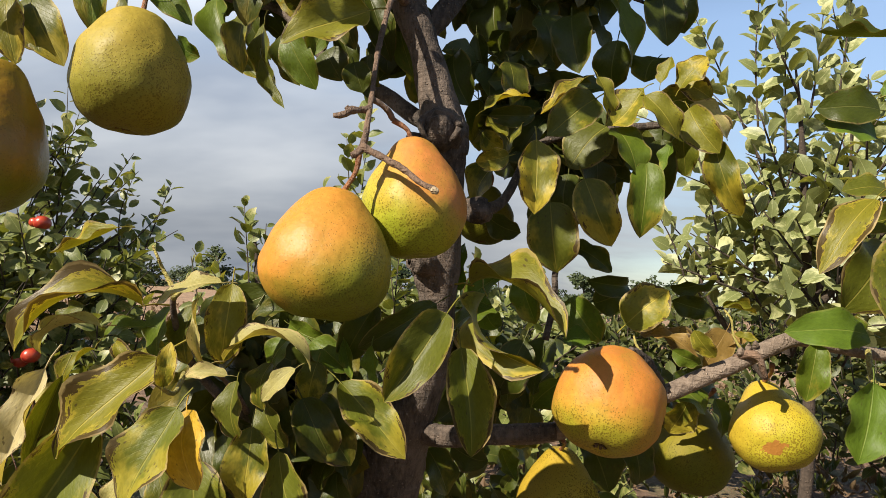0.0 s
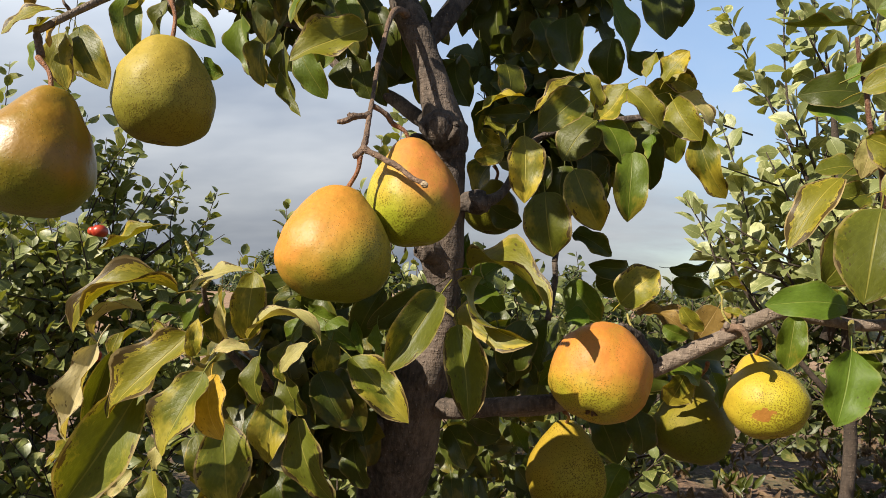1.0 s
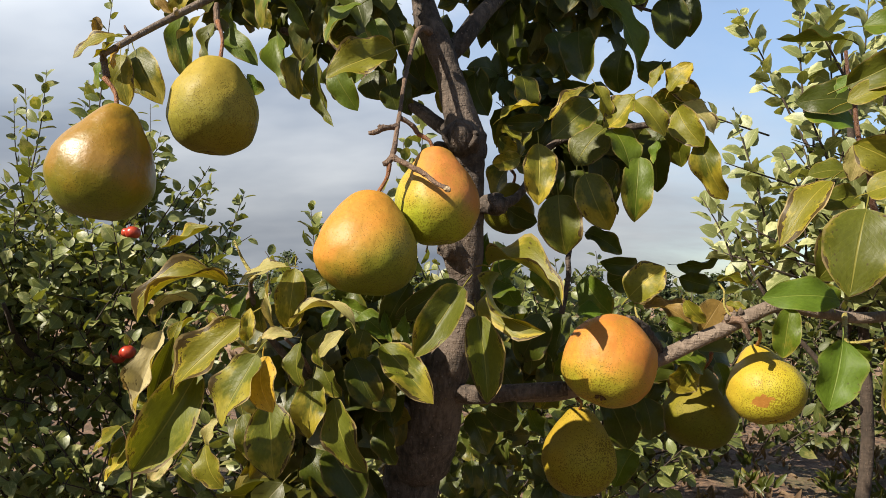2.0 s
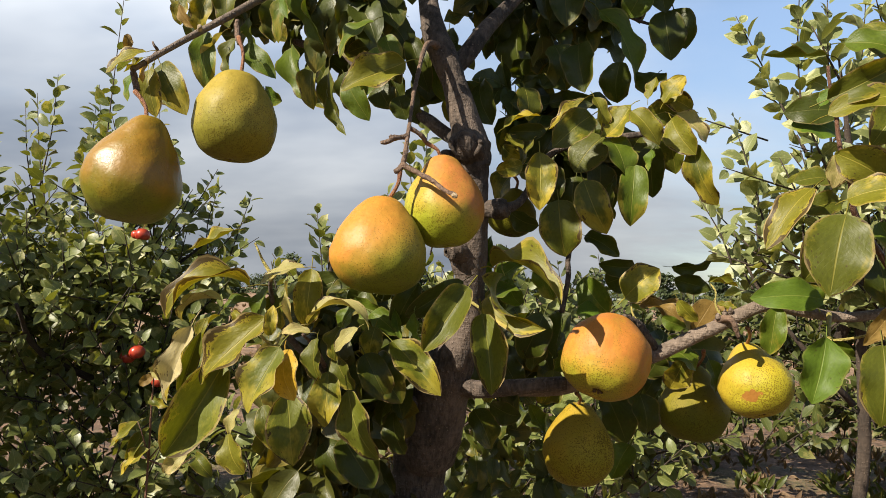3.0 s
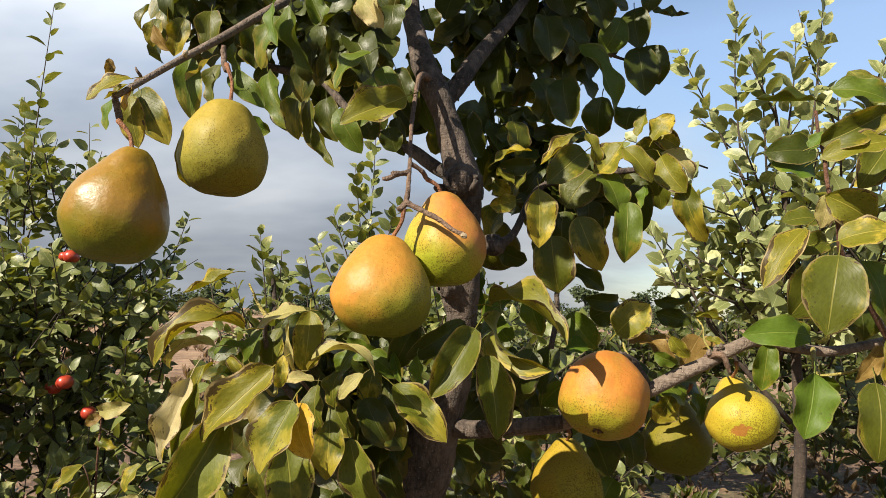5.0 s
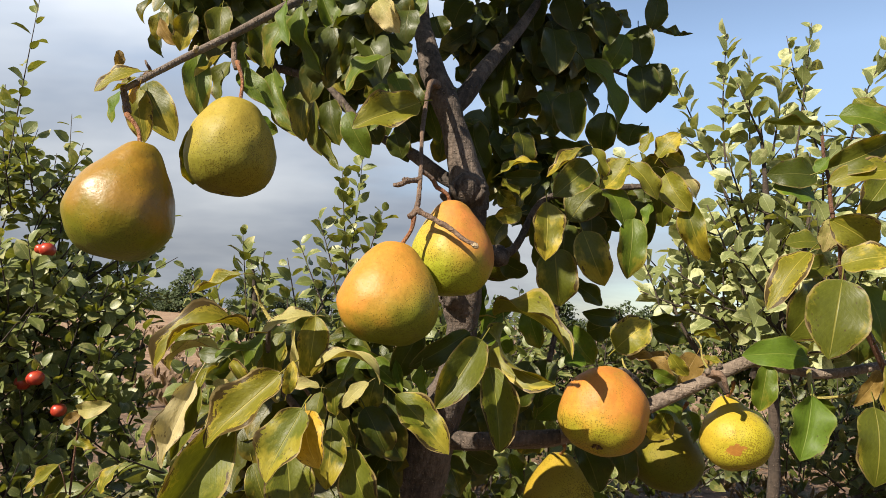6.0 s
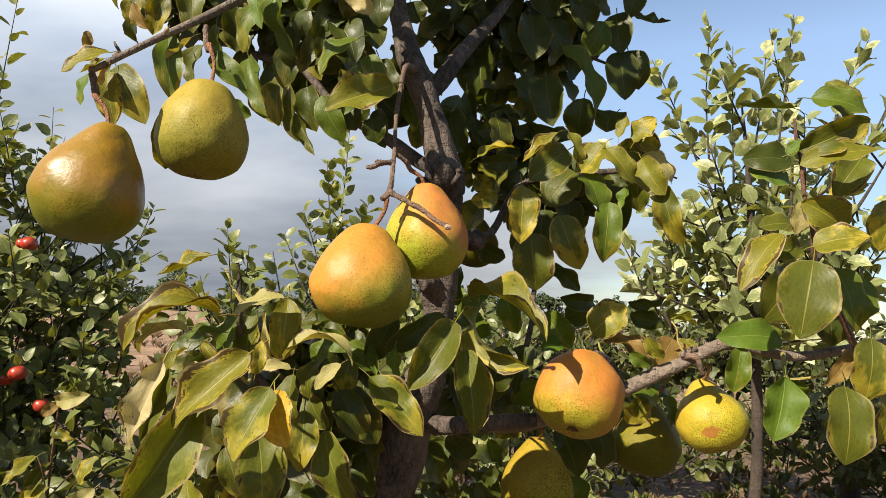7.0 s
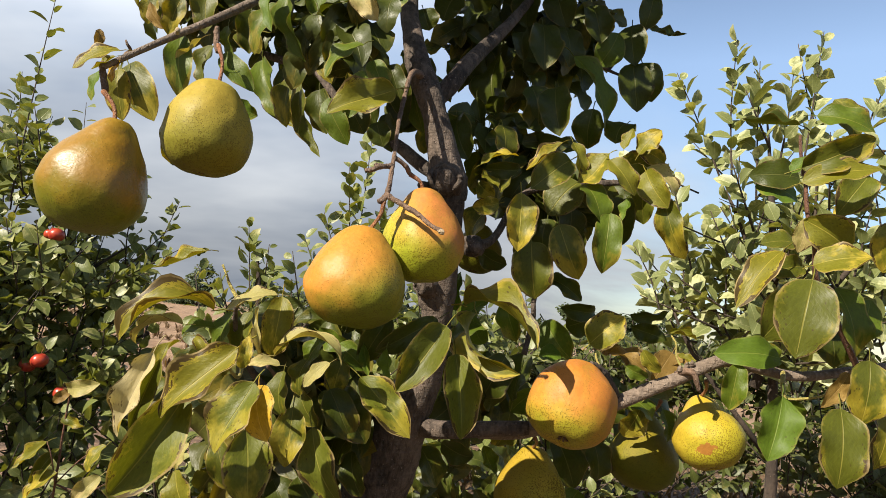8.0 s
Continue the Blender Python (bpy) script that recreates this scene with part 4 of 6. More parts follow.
leaf(pear_tree, (-0.025, 0.630, 0.942), (0.011, 0.623, 0.894), 0.047, -22, "d", 6)
leaf(pear_tree, (-0.061, 0.670, 0.926), (-0.026, 0.665, 0.886), 0.039, -10, "d", 7)
leaf(pear_tree, (0.026, 0.660, 0.988), (0.005, 0.660, 0.951), 0.041, 41, "d", 0)
leaf(pear_tree, (-0.014, 0.640, 1.024), (0.014, 0.644, 0.995), 0.033, -32, "o", 1)
leaf(pear_tree, (-0.003, 0.640, 1.072), (0.030, 0.635, 1.050), 0.025, -12, "g", 1)
leaf(pear_tree, (-0.029, 0.660, 1.083), (0.010, 0.647, 1.073), 0.024, 29, "g", 1)
leaf(pear_tree, (-0.023, 0.550, 0.907), (-0.032, 0.547, 0.877), 0.033, -19, "o", 0)
leaf(pear_tree, (-0.085, 0.550, 0.902), (-0.074, 0.556, 0.860), 0.034, 21, "o", 0)
leaf(pear_tree, (0.005, 0.600, 0.896), (0.014, 0.614, 0.854), 0.034, -11, "d", 6)
leaf(pear_tree, (-0.098, 0.550, 1.095), (-0.165, 0.520, 1.062), 0.038, 38, "b", 3)
leaf(pear_tree, (-0.091, 0.500, 1.144), (-0.134, 0.500, 1.126), 0.018, 40, "y", 2)
leaf(pear_tree, (-0.125, 0.560, 1.143), (-0.114, 0.560, 1.150), 0.006, 0, "o", 0)
leaf(pear_tree, (-0.039, 0.540, 1.114), (-0.083, 0.540, 1.098), 0.023, 40, "p", 12)
leaf(pear_tree, (-0.044, 0.570, 1.114), (-0.046, 0.570, 1.057), 0.030, -25, "y", 1)
leaf(pear_tree, (-0.076, 0.585, 1.097), (-0.080, 0.585, 1.053), 0.031, 15, "o", 0)
leaf(pear_tree, (-0.053, 0.535, 1.103), (-0.042, 0.535, 1.057), 0.006, 0, "p", 1)
leaf(pear_tree, (-0.108, 0.470, 1.060), (-0.126, 0.470, 0.993), 0.025, 0, "w", 19)
leaf(pear_tree, (-0.114, 0.495, 1.053), (-0.130, 0.490, 0.994), 0.018, -35, "o", 2)
leaf(pear_tree, (-0.044, 0.475, 1.070), (-0.092, 0.463, 1.011), 0.042, 8, "b", 19)
leaf(pear_tree, (-0.036, 0.465, 1.055), (-0.033, 0.465, 1.080), 0.012, 25, "y", 0)
leaf(pear_tree, (-0.084, 0.485, 1.029), (-0.125, 0.470, 0.949), 0.055, -32, "n", 18)
leaf(pear_tree, (-0.020, 0.452, 1.048), (-0.037, 0.440, 0.996), 0.040, 10, "n", 19)
leaf(pear_tree, (-0.019, 0.460, 1.045), (-0.004, 0.447, 1.007), 0.030, 10, "a", 13)
leaf(pear_tree, (-0.026, 0.530, 1.055), (-0.054, 0.530, 1.052), 0.012, 20, "p", 1)
leaf(pear_tree, (-0.040, 0.555, 1.061), (0.021, 0.555, 1.058), 0.019, -55, "p", 14)
leaf(pear_tree, (0.012, 0.550, 1.060), (-0.010, 0.550, 1.037), 0.014, 10, "p", 12)
leaf(pear_tree, (-0.031, 0.560, 1.048), (-0.028, 0.560, 1.008), 0.026, 20, "o", 0)
leaf(pear_tree, (-0.055, 0.550, 0.996), (-0.040, 0.545, 0.932), 0.048, -20, "n", 19)
leaf(pear_tree, (-0.020, 0.565, 1.017), (-0.018, 0.560, 0.965), 0.035, -10, "o", 19)
leaf(pear_tree, (-0.003, 0.575, 0.999), (0.029, 0.575, 0.935), 0.036, 15, "n", 13)
leaf(pear_tree, (0.001, 0.610, 1.031), (0.026, 0.610, 0.985), 0.034, -20, "d", 0)
leaf(pear_tree, (0.025, 0.630, 1.076), (0.033, 0.630, 1.044), 0.012, 0, "k", 2)
leaf(pear_tree, (0.047, 0.640, 1.105), (0.022, 0.640, 1.057), 0.029, -20, "d", 0)
leaf(pear_tree, (-0.002, 0.600, 1.095), (-0.039, 0.600, 1.087), 0.017, 30, "d", 1)
leaf(pear_tree, (-0.111, 0.520, 1.067), (-0.120, 0.520, 1.032), 0.016, 20, "y", 3)
leaf(pear_tree, (-0.113, 0.520, 1.055), (-0.093, 0.520, 1.046), 0.011, -10, "p", 4)
leaf(pear_tree, (-0.103, 0.530, 1.071), (-0.088, 0.530, 1.052), 0.013, -20, "b", 3)
leaf(pear_tree, (-0.084, 0.530, 1.068), (-0.073, 0.530, 1.053), 0.014, 15, "y", 1)
leaf(pear_tree, (-0.117, 0.535, 1.080), (-0.157, 0.535, 1.059), 0.010, 40, "p", 5)
leaf(pear_tree, (-0.102, 0.510, 1.035), (-0.131, 0.510, 1.003), 0.023, 25, "o", 7)
leaf(pear_tree, (-0.146, 0.560, 1.092), (-0.170, 0.560, 1.075), 0.016, 20, "o", 4)
leaf(pear_tree, (-0.099, 0.560, 1.080), (-0.129, 0.560, 1.070), 0.017, 30, "g", 1)
leaf(pear_tree, (-0.092, 0.580, 1.095), (-0.099, 0.580, 1.054), 0.024, 20, "g", 0)
leaf(pear_tree, (-0.018, 0.590, 1.058), (-0.023, 0.590, 1.024), 0.022, 15, "o", 7)
leaf(pear_tree, (-0.006, 0.600, 1.079), (-0.020, 0.600, 1.052), 0.023, 20, "g", 1)
leaf(pear_tree, (0.008, 0.620, 1.058), (-0.000, 0.620, 1.025), 0.027, -20, "o", 6)
leaf(pear_tree, (-0.026, 0.600, 1.031), (-0.005, 0.600, 0.996), 0.025, 20, "o", 0)
leaf(pear_tree, (-0.053, 0.600, 1.003), (-0.035, 0.600, 0.973), 0.027, 10, "d", 1)
leaf(pear_tree, (-0.092, 0.580, 0.978), (-0.073, 0.580, 0.935), 0.026, -15, "o", 0)
leaf(pear_tree, (-0.117, 0.560, 0.952), (-0.099, 0.560, 0.915), 0.030, 10, "y", 0)
leaf(pear_tree, (-0.138, 0.550, 0.976), (-0.146, 0.550, 0.946), 0.018, 20, "y", 3)
leaf(pear_tree, (-0.117, 0.580, 0.972), (-0.125, 0.580, 0.947), 0.015, 10, "p", 1)
leaf(pear_tree, (0.020, 0.660, 0.966), (0.034, 0.660, 0.922), 0.029, 15, "d", 0)
leaf(pear_tree, (-0.240, 0.680, 1.446), (-0.255, 0.685, 1.403), 0.029, -25, "o", 6)
leaf(pear_tree, (-0.190, 0.640, 1.436), (-0.186, 0.636, 1.386), 0.032, -9, "o", 6)
leaf(pear_tree, (-0.193, 0.600, 1.368), (-0.183, 0.594, 1.300), 0.028, -21, "g", 12)
leaf(pear_tree, (-0.168, 0.595, 1.365), (-0.196, 0.595, 1.331), 0.016, 46, "p", 2)
leaf(pear_tree, (-0.170, 0.630, 1.372), (-0.179, 0.630, 1.326), 0.027, 21, "o", 6)
leaf(pear_tree, (-0.161, 0.630, 1.362), (-0.120, 0.626, 1.322), 0.025, -6, "g", 12)
leaf(pear_tree, (-0.167, 0.650, 1.404), (-0.157, 0.652, 1.368), 0.020, 34, "g", 6)
leaf(pear_tree, (-0.119, 0.640, 1.448), (-0.111, 0.630, 1.391), 0.019, 37, "k", 12)
leaf(pear_tree, (-0.108, 0.660, 1.452), (-0.079, 0.658, 1.371), 0.029, 37, "g", 6)
leaf(pear_tree, (-0.101, 0.700, 1.486), (-0.073, 0.697, 1.428), 0.030, -13, "g", 2)
leaf(pear_tree, (-0.182, 0.800, 1.425), (-0.138, 0.784, 1.340), 0.040, 23, "g", 6)
leaf(pear_tree, (-0.126, 0.800, 1.398), (-0.109, 0.798, 1.316), 0.031, 28, "o", 12)
leaf(pear_tree, (-0.110, 0.720, 1.379), (-0.109, 0.710, 1.311), 0.031, 10, "o", 0)
leaf(pear_tree, (-0.091, 0.710, 1.328), (-0.062, 0.700, 1.276), 0.019, 25, "o", 2)
leaf(pear_tree, (-0.009, 0.660, 1.366), (-0.029, 0.660, 1.312), 0.030, -25, "g", 6)
leaf(pear_tree, (-0.133, 0.700, 1.457), (-0.154, 0.700, 1.392), 0.031, 10, "g", 13)
leaf(pear_tree, (0.034, 0.600, 1.328), (-0.026, 0.580, 1.291), 0.044, -10, "y", 19)
leaf(pear_tree, (-0.008, 0.620, 1.381), (-0.043, 0.616, 1.340), 0.034, 26, "g", 13)
leaf(pear_tree, (0.001, 0.630, 1.368), (0.019, 0.622, 1.328), 0.025, -15, "g", 12)
leaf(pear_tree, (-0.015, 0.600, 1.431), (0.009, 0.594, 1.394), 0.029, 20, "p", 6)
leaf(pear_tree, (0.023, 0.660, 1.468), (-0.000, 0.660, 1.435), 0.033, -8, "g", 12)
leaf(pear_tree, (-0.051, 0.660, 1.333), (-0.025, 0.669, 1.285), 0.029, 8, "g", 12)
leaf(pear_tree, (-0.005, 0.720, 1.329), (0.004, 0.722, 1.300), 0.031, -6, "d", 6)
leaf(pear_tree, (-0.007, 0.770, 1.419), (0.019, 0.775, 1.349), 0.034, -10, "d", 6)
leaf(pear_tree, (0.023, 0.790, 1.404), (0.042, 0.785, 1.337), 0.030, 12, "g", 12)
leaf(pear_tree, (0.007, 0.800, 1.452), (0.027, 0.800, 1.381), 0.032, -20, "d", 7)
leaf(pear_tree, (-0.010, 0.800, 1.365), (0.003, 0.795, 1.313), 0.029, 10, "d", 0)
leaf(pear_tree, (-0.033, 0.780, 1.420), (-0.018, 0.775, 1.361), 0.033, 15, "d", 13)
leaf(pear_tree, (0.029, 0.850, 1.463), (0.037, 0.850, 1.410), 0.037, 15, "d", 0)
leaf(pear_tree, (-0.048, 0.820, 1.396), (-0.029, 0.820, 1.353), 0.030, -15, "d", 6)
leaf(pear_tree, (-0.243, 0.600, 1.334), (-0.206, 0.595, 1.274), 0.036, -8, "o", 12)
leaf(pear_tree, (-0.243, 0.590, 1.331), (-0.225, 0.590, 1.284), 0.021, 20, "o", 0)
leaf(pear_tree, (-0.207, 0.525, 1.319), (-0.243, 0.515, 1.296), 0.027, 18, "b", 12)
leaf(pear_tree, (-0.217, 0.535, 1.317), (-0.239, 0.535, 1.303), 0.014, 30, "y", 2)
leaf(pear_tree, (-0.234, 0.530, 1.323), (-0.233, 0.530, 1.340), 0.010, 57, "t", 0)
leaf(pear_tree, (-0.217, 0.545, 1.321), (-0.224, 0.545, 1.295), 0.017, 20, "a", 12)
leaf(pear_tree, (-0.227, 0.558, 1.313), (-0.215, 0.556, 1.262), 0.026, -15, "y", 12)
leaf(pear_tree, (-0.240, 0.555, 1.311), (-0.247, 0.555, 1.279), 0.016, 20, "k", 12)
leaf(pear_tree, (-0.283, 0.700, 1.455), (-0.290, 0.702, 1.421), 0.024, -13, "o", 0)
leaf(pear_tree, (-0.278, 0.680, 1.438), (-0.258, 0.684, 1.408), 0.019, 37, "t", 12)
leaf(pear_tree, (-0.173, 0.720, 1.456), (-0.171, 0.722, 1.401), 0.035, -19, "d", 6)
leaf(pear_tree, (-0.195, 0.740, 1.435), (-0.164, 0.739, 1.408), 0.033, -21, "o", 12)
leaf(pear_tree, (-0.104, 0.780, 1.442), (-0.081, 0.778, 1.391), 0.026, 11, "o", 12)
leaf(pear_tree, (-0.053, 0.750, 1.454), (-0.077, 0.743, 1.421), 0.029, 15, "g", 12)
leaf(pear_tree, (-0.064, 0.720, 1.488), (-0.075, 0.720, 1.460), 0.030, -8, "g", 6)
leaf(pear_tree, (-0.039, 0.700, 1.385), (-0.063, 0.695, 1.376), 0.020, -31, "o", 12)
leaf(pear_tree, (-0.011, 0.660, 1.334), (-0.032, 0.663, 1.366), 0.021, 24, "o", 8)
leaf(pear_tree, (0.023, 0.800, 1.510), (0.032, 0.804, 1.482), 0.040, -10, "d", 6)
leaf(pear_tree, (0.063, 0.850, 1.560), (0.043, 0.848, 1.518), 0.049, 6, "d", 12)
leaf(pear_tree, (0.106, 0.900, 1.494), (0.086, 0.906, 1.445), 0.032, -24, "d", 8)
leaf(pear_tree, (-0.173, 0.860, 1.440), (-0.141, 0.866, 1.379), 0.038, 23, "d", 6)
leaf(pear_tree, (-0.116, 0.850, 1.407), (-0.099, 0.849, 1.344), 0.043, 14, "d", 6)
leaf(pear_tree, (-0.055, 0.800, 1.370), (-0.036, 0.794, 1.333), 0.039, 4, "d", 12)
leaf(pear_tree, (-0.208, 0.880, 1.412), (-0.150, 0.865, 1.354), 0.030, 20, "o", 2)
leaf(pear_tree, (0.457, 0.640, 1.183), (0.436, 0.630, 1.105), 0.059, 6, "o", 12)
leaf(pear_tree, (0.465, 0.725, 1.103), (0.390, 0.715, 1.103), 0.037, 6, "k", 12)
leaf(pear_tree, (0.496, 0.755, 1.185), (0.450, 0.745, 1.123), 0.063, -21, "o", 0)
leaf(pear_tree, (0.502, 0.665, 1.219), (0.453, 0.655, 1.246), 0.044, -27, "y", 0)
leaf(pear_tree, (0.461, 0.650, 1.198), (0.507, 0.630, 1.207), 0.038, -22, "y", 12)
leaf(pear_tree, (0.435, 0.660, 1.211), (0.388, 0.650, 1.149), 0.032, 23, "b", 12)
leaf(pear_tree, (0.469, 0.700, 1.225), (0.427, 0.698, 1.224), 0.032, 28, "o", 12)
leaf(pear_tree, (0.467, 0.685, 1.201), (0.428, 0.677, 1.191), 0.028, -9, "o", 6)
leaf(pear_tree, (0.503, 0.790, 1.294), (0.453, 0.791, 1.308), 0.059, 23, "k", 0)
leaf(pear_tree, (0.501, 0.780, 1.319), (0.441, 0.781, 1.320), 0.039, -9, "d", 12)
leaf(pear_tree, (0.452, 0.670, 1.347), (0.387, 0.660, 1.346), 0.021, 42, "d", 2)
leaf(pear_tree, (0.461, 0.655, 1.353), (0.514, 0.645, 1.335), 0.036, -12, "g", 0)
leaf(pear_tree, (0.506, 0.670, 1.337), (0.487, 0.673, 1.379), 0.037, 10, "n", 0)
leaf(pear_tree, (0.437, 0.630, 1.290), (0.502, 0.620, 1.321), 0.034, 25, "o", 6)
leaf(pear_tree, (0.436, 0.625, 1.274), (0.506, 0.615, 1.290), 0.029, -16, "y", 12)
leaf(pear_tree, (0.522, 0.670, 1.299), (0.486, 0.662, 1.253), 0.038, -6, "n", 0)
leaf(pear_tree, (0.532, 0.680, 1.272), (0.492, 0.681, 1.259), 0.026, 23, "y", 12)
leaf(pear_tree, (0.513, 0.710, 1.184), (0.528, 0.697, 1.112), 0.041, -18, "g", 0)
leaf(pear_tree, (0.540, 0.780, 1.150), (0.543, 0.773, 1.098), 0.054, -14, "d", 0)
leaf(pear_tree, (0.465, 0.715, 1.064), (0.450, 0.705, 0.995), 0.050, -8, "k", 19)
leaf(pear_tree, (0.470, 0.725, 1.060), (0.500, 0.730, 1.030), 0.020, -32, "d", 8)
leaf(pear_tree, (0.487, 0.640, 1.062), (0.480, 0.630, 0.989), 0.048, -6, "o", 13)
leaf(pear_tree, (0.416, 0.710, 1.093), (0.409, 0.716, 1.043), 0.029, 5, "g", 6)
leaf(pear_tree, (0.504, 0.660, 1.096), (0.477, 0.659, 1.060), 0.020, -21, "t", 12)
leaf(pear_tree, (0.515, 0.645, 1.110), (0.507, 0.645, 1.048), 0.043, -6, "o", 13)
leaf(pear_tree, (0.478, 0.730, 1.060), (0.496, 0.732, 1.043), 0.019, 35, "g", 0)
leaf(pear_tree, (0.540, 0.660, 1.060), (0.524, 0.652, 1.007), 0.042, -24, "b", 0)
leaf(pear_tree, (0.563, 0.660, 1.150), (0.555, 0.665, 1.094), 0.047, -17, "o", 6)
leaf(pear_tree, (0.553, 0.660, 1.252), (0.537, 0.671, 1.200), 0.046, 4, "y", 0)
leaf(pear_tree, (0.441, 0.660, 1.292), (0.453, 0.656, 1.310), 0.020, -31, "k", 2)
leaf(pear_tree, (0.468, 0.750, 1.094), (0.448, 0.746, 1.118), 0.032, -9, "g", 12)
leaf(pear_tree, (0.469, 0.680, 1.250), (0.460, 0.686, 1.215), 0.024, -6, "p", 12)
leaf(pear_tree, (0.538, 0.720, 1.131), (0.561, 0.729, 1.176), 0.038, 16, "g", 12)
leaf(pear_tree, (0.289, 0.765, 1.090), (0.331, 0.755, 1.068), 0.019, -30, "t", 7)
leaf(pear_tree, (0.370, 0.800, 1.097), (0.345, 0.795, 1.060), 0.036, -15, "t", 12)
leaf(pear_tree, (0.365, 0.800, 1.120), (0.397, 0.795, 1.114), 0.024, -25, "y", 15)
leaf(pear_tree, (0.369, 0.775, 1.095), (0.390, 0.770, 1.090), 0.012, -20, "y", 2)
limb("twig", [(0.371, 0.755, 1.079, 0.0016), (0.367, 0.770, 1.093, 0.0011), (0.371, 0.790, 1.108, 0.0011), (0.367, 0.800, 1.118, 0.0010)], STALK, pear_tree, "")
limb("bud", [(0.366, 0.748, 1.077, 0.0027), (0.3650, 0.7450, 1.0805, 0.0034), (0.364, 0.742, 1.084, 0.0008)], BARK_BRANCH, pear_tree, "swollen grey-brown bud", 8, 4, 0.3, 200.0)
limb("bud", [(0.373, 0.748, 1.081, 0.0024), (0.3720, 0.7450, 1.0845, 0.0030), (0.371, 0.742, 1.088, 0.0008)], BARK_BRANCH, pear_tree, "swollen grey-brown bud", 8, 4, 0.3, 200.0)
limb("bud", [(0.379, 0.748, 1.083, 0.0021), (0.3780, 0.7450, 1.0870, 0.0026), (0.377, 0.742, 1.091, 0.0008)], BARK_BRANCH, pear_tree, "swollen grey-brown bud", 8, 4, 0.3, 200.0)
leaf(pear_tree, (0.322, 0.740, 1.097), (0.343, 0.746, 1.073), 0.019, 37, "y", 12)
leaf(pear_tree, (0.306, 0.750, 1.077), (0.332, 0.751, 1.066), 0.019, 36, "g", 6)


# inner leaves of the pear tree, behind the ones that can be told apart, and unseen clumps added to cast shade
def inner_leaves(spots, seed):
    rng = random.Random(seed)
    crown = Crown()
    for (x, y, z), (rx, ry, rz), count in spots:
        for _ in range(count):
            while True:
                p = Vector((rng.uniform(-1, 1), rng.uniform(-1, 1), rng.uniform(-1, 1)))
                if p.length < 1:
                    break
            at = Vector((x + p.x * rx, y + p.y * ry, z + p.z * rz))
            along = Vector((rng.uniform(-0.8, 0.8), rng.uniform(-0.7, 0.4), rng.uniform(-1.2, 0.1)))
            facing = Vector((rng.uniform(-0.7, 0.7), -1.0, rng.uniform(-0.3, 0.8)))
            size = rng.uniform(0.040, 0.066)
            crown.add_blade(PLAIN_BLADES[rng.randrange(len(PLAIN_BLADES))], at, along, facing, size, size * rng.uniform(0.58, 0.76))
    return crown


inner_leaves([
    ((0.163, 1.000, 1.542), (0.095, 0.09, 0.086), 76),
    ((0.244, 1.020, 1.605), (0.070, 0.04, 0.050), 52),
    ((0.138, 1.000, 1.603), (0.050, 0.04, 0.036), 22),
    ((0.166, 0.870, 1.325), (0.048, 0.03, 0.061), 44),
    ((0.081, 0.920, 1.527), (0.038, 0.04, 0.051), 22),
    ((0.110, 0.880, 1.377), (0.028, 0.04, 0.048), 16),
    # hidden behind the left cluster, added to shade the foot of the trunk
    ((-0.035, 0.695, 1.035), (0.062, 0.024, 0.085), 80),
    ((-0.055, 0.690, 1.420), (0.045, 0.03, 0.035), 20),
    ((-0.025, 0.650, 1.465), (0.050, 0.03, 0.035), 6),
    # above the view, added to shade the leaves right of the trunk
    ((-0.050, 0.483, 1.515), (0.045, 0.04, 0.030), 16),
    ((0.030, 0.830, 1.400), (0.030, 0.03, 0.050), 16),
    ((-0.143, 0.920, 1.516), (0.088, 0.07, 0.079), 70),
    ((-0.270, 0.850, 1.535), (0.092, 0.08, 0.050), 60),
    # these two hang out of view overhead, added to shade the crown below
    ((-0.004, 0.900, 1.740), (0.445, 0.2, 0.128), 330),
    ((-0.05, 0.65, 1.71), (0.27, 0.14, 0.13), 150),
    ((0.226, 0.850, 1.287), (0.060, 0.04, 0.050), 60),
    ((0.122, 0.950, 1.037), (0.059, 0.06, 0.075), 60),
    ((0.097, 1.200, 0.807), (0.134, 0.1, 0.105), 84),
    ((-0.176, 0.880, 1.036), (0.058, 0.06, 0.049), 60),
    # hidden clump, added to keep sun off the low leaves behind the trunk
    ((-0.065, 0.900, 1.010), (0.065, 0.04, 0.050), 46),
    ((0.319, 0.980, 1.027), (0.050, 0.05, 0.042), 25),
], 4).link("crown", LEAF_FILL, pear_tree, "dark green inner leaves with shade in their colour, plus unseen shading clumps")
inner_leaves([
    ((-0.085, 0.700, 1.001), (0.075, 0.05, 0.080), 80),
    # hidden clump, added to block sun from the leaves right of the trunk
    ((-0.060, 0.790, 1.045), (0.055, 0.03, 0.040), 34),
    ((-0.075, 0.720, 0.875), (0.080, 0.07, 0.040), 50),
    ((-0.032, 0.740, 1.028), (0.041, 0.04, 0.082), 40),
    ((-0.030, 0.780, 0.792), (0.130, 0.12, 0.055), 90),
], 5).link("crown", LEAF_WARM, pear_tree, "yellowing inner leaves darkened for shade, plus a hidden shading clump")


# ---- pears ----
PROFILE = [(0.055, 0.0), (0.03, 0.10), (0.005, 0.22), (0.0, 0.34), (0.035, 0.55), (0.12, 0.78), (0.25, 0.95), (0.38, 1.0), (0.52, 0.955), (0.65, 0.83), (0.77, 0.65), (0.87, 0.49), (0.94, 0.36), (0.985, 0.20), (0.975, 0.07), (0.955, 0.0)]


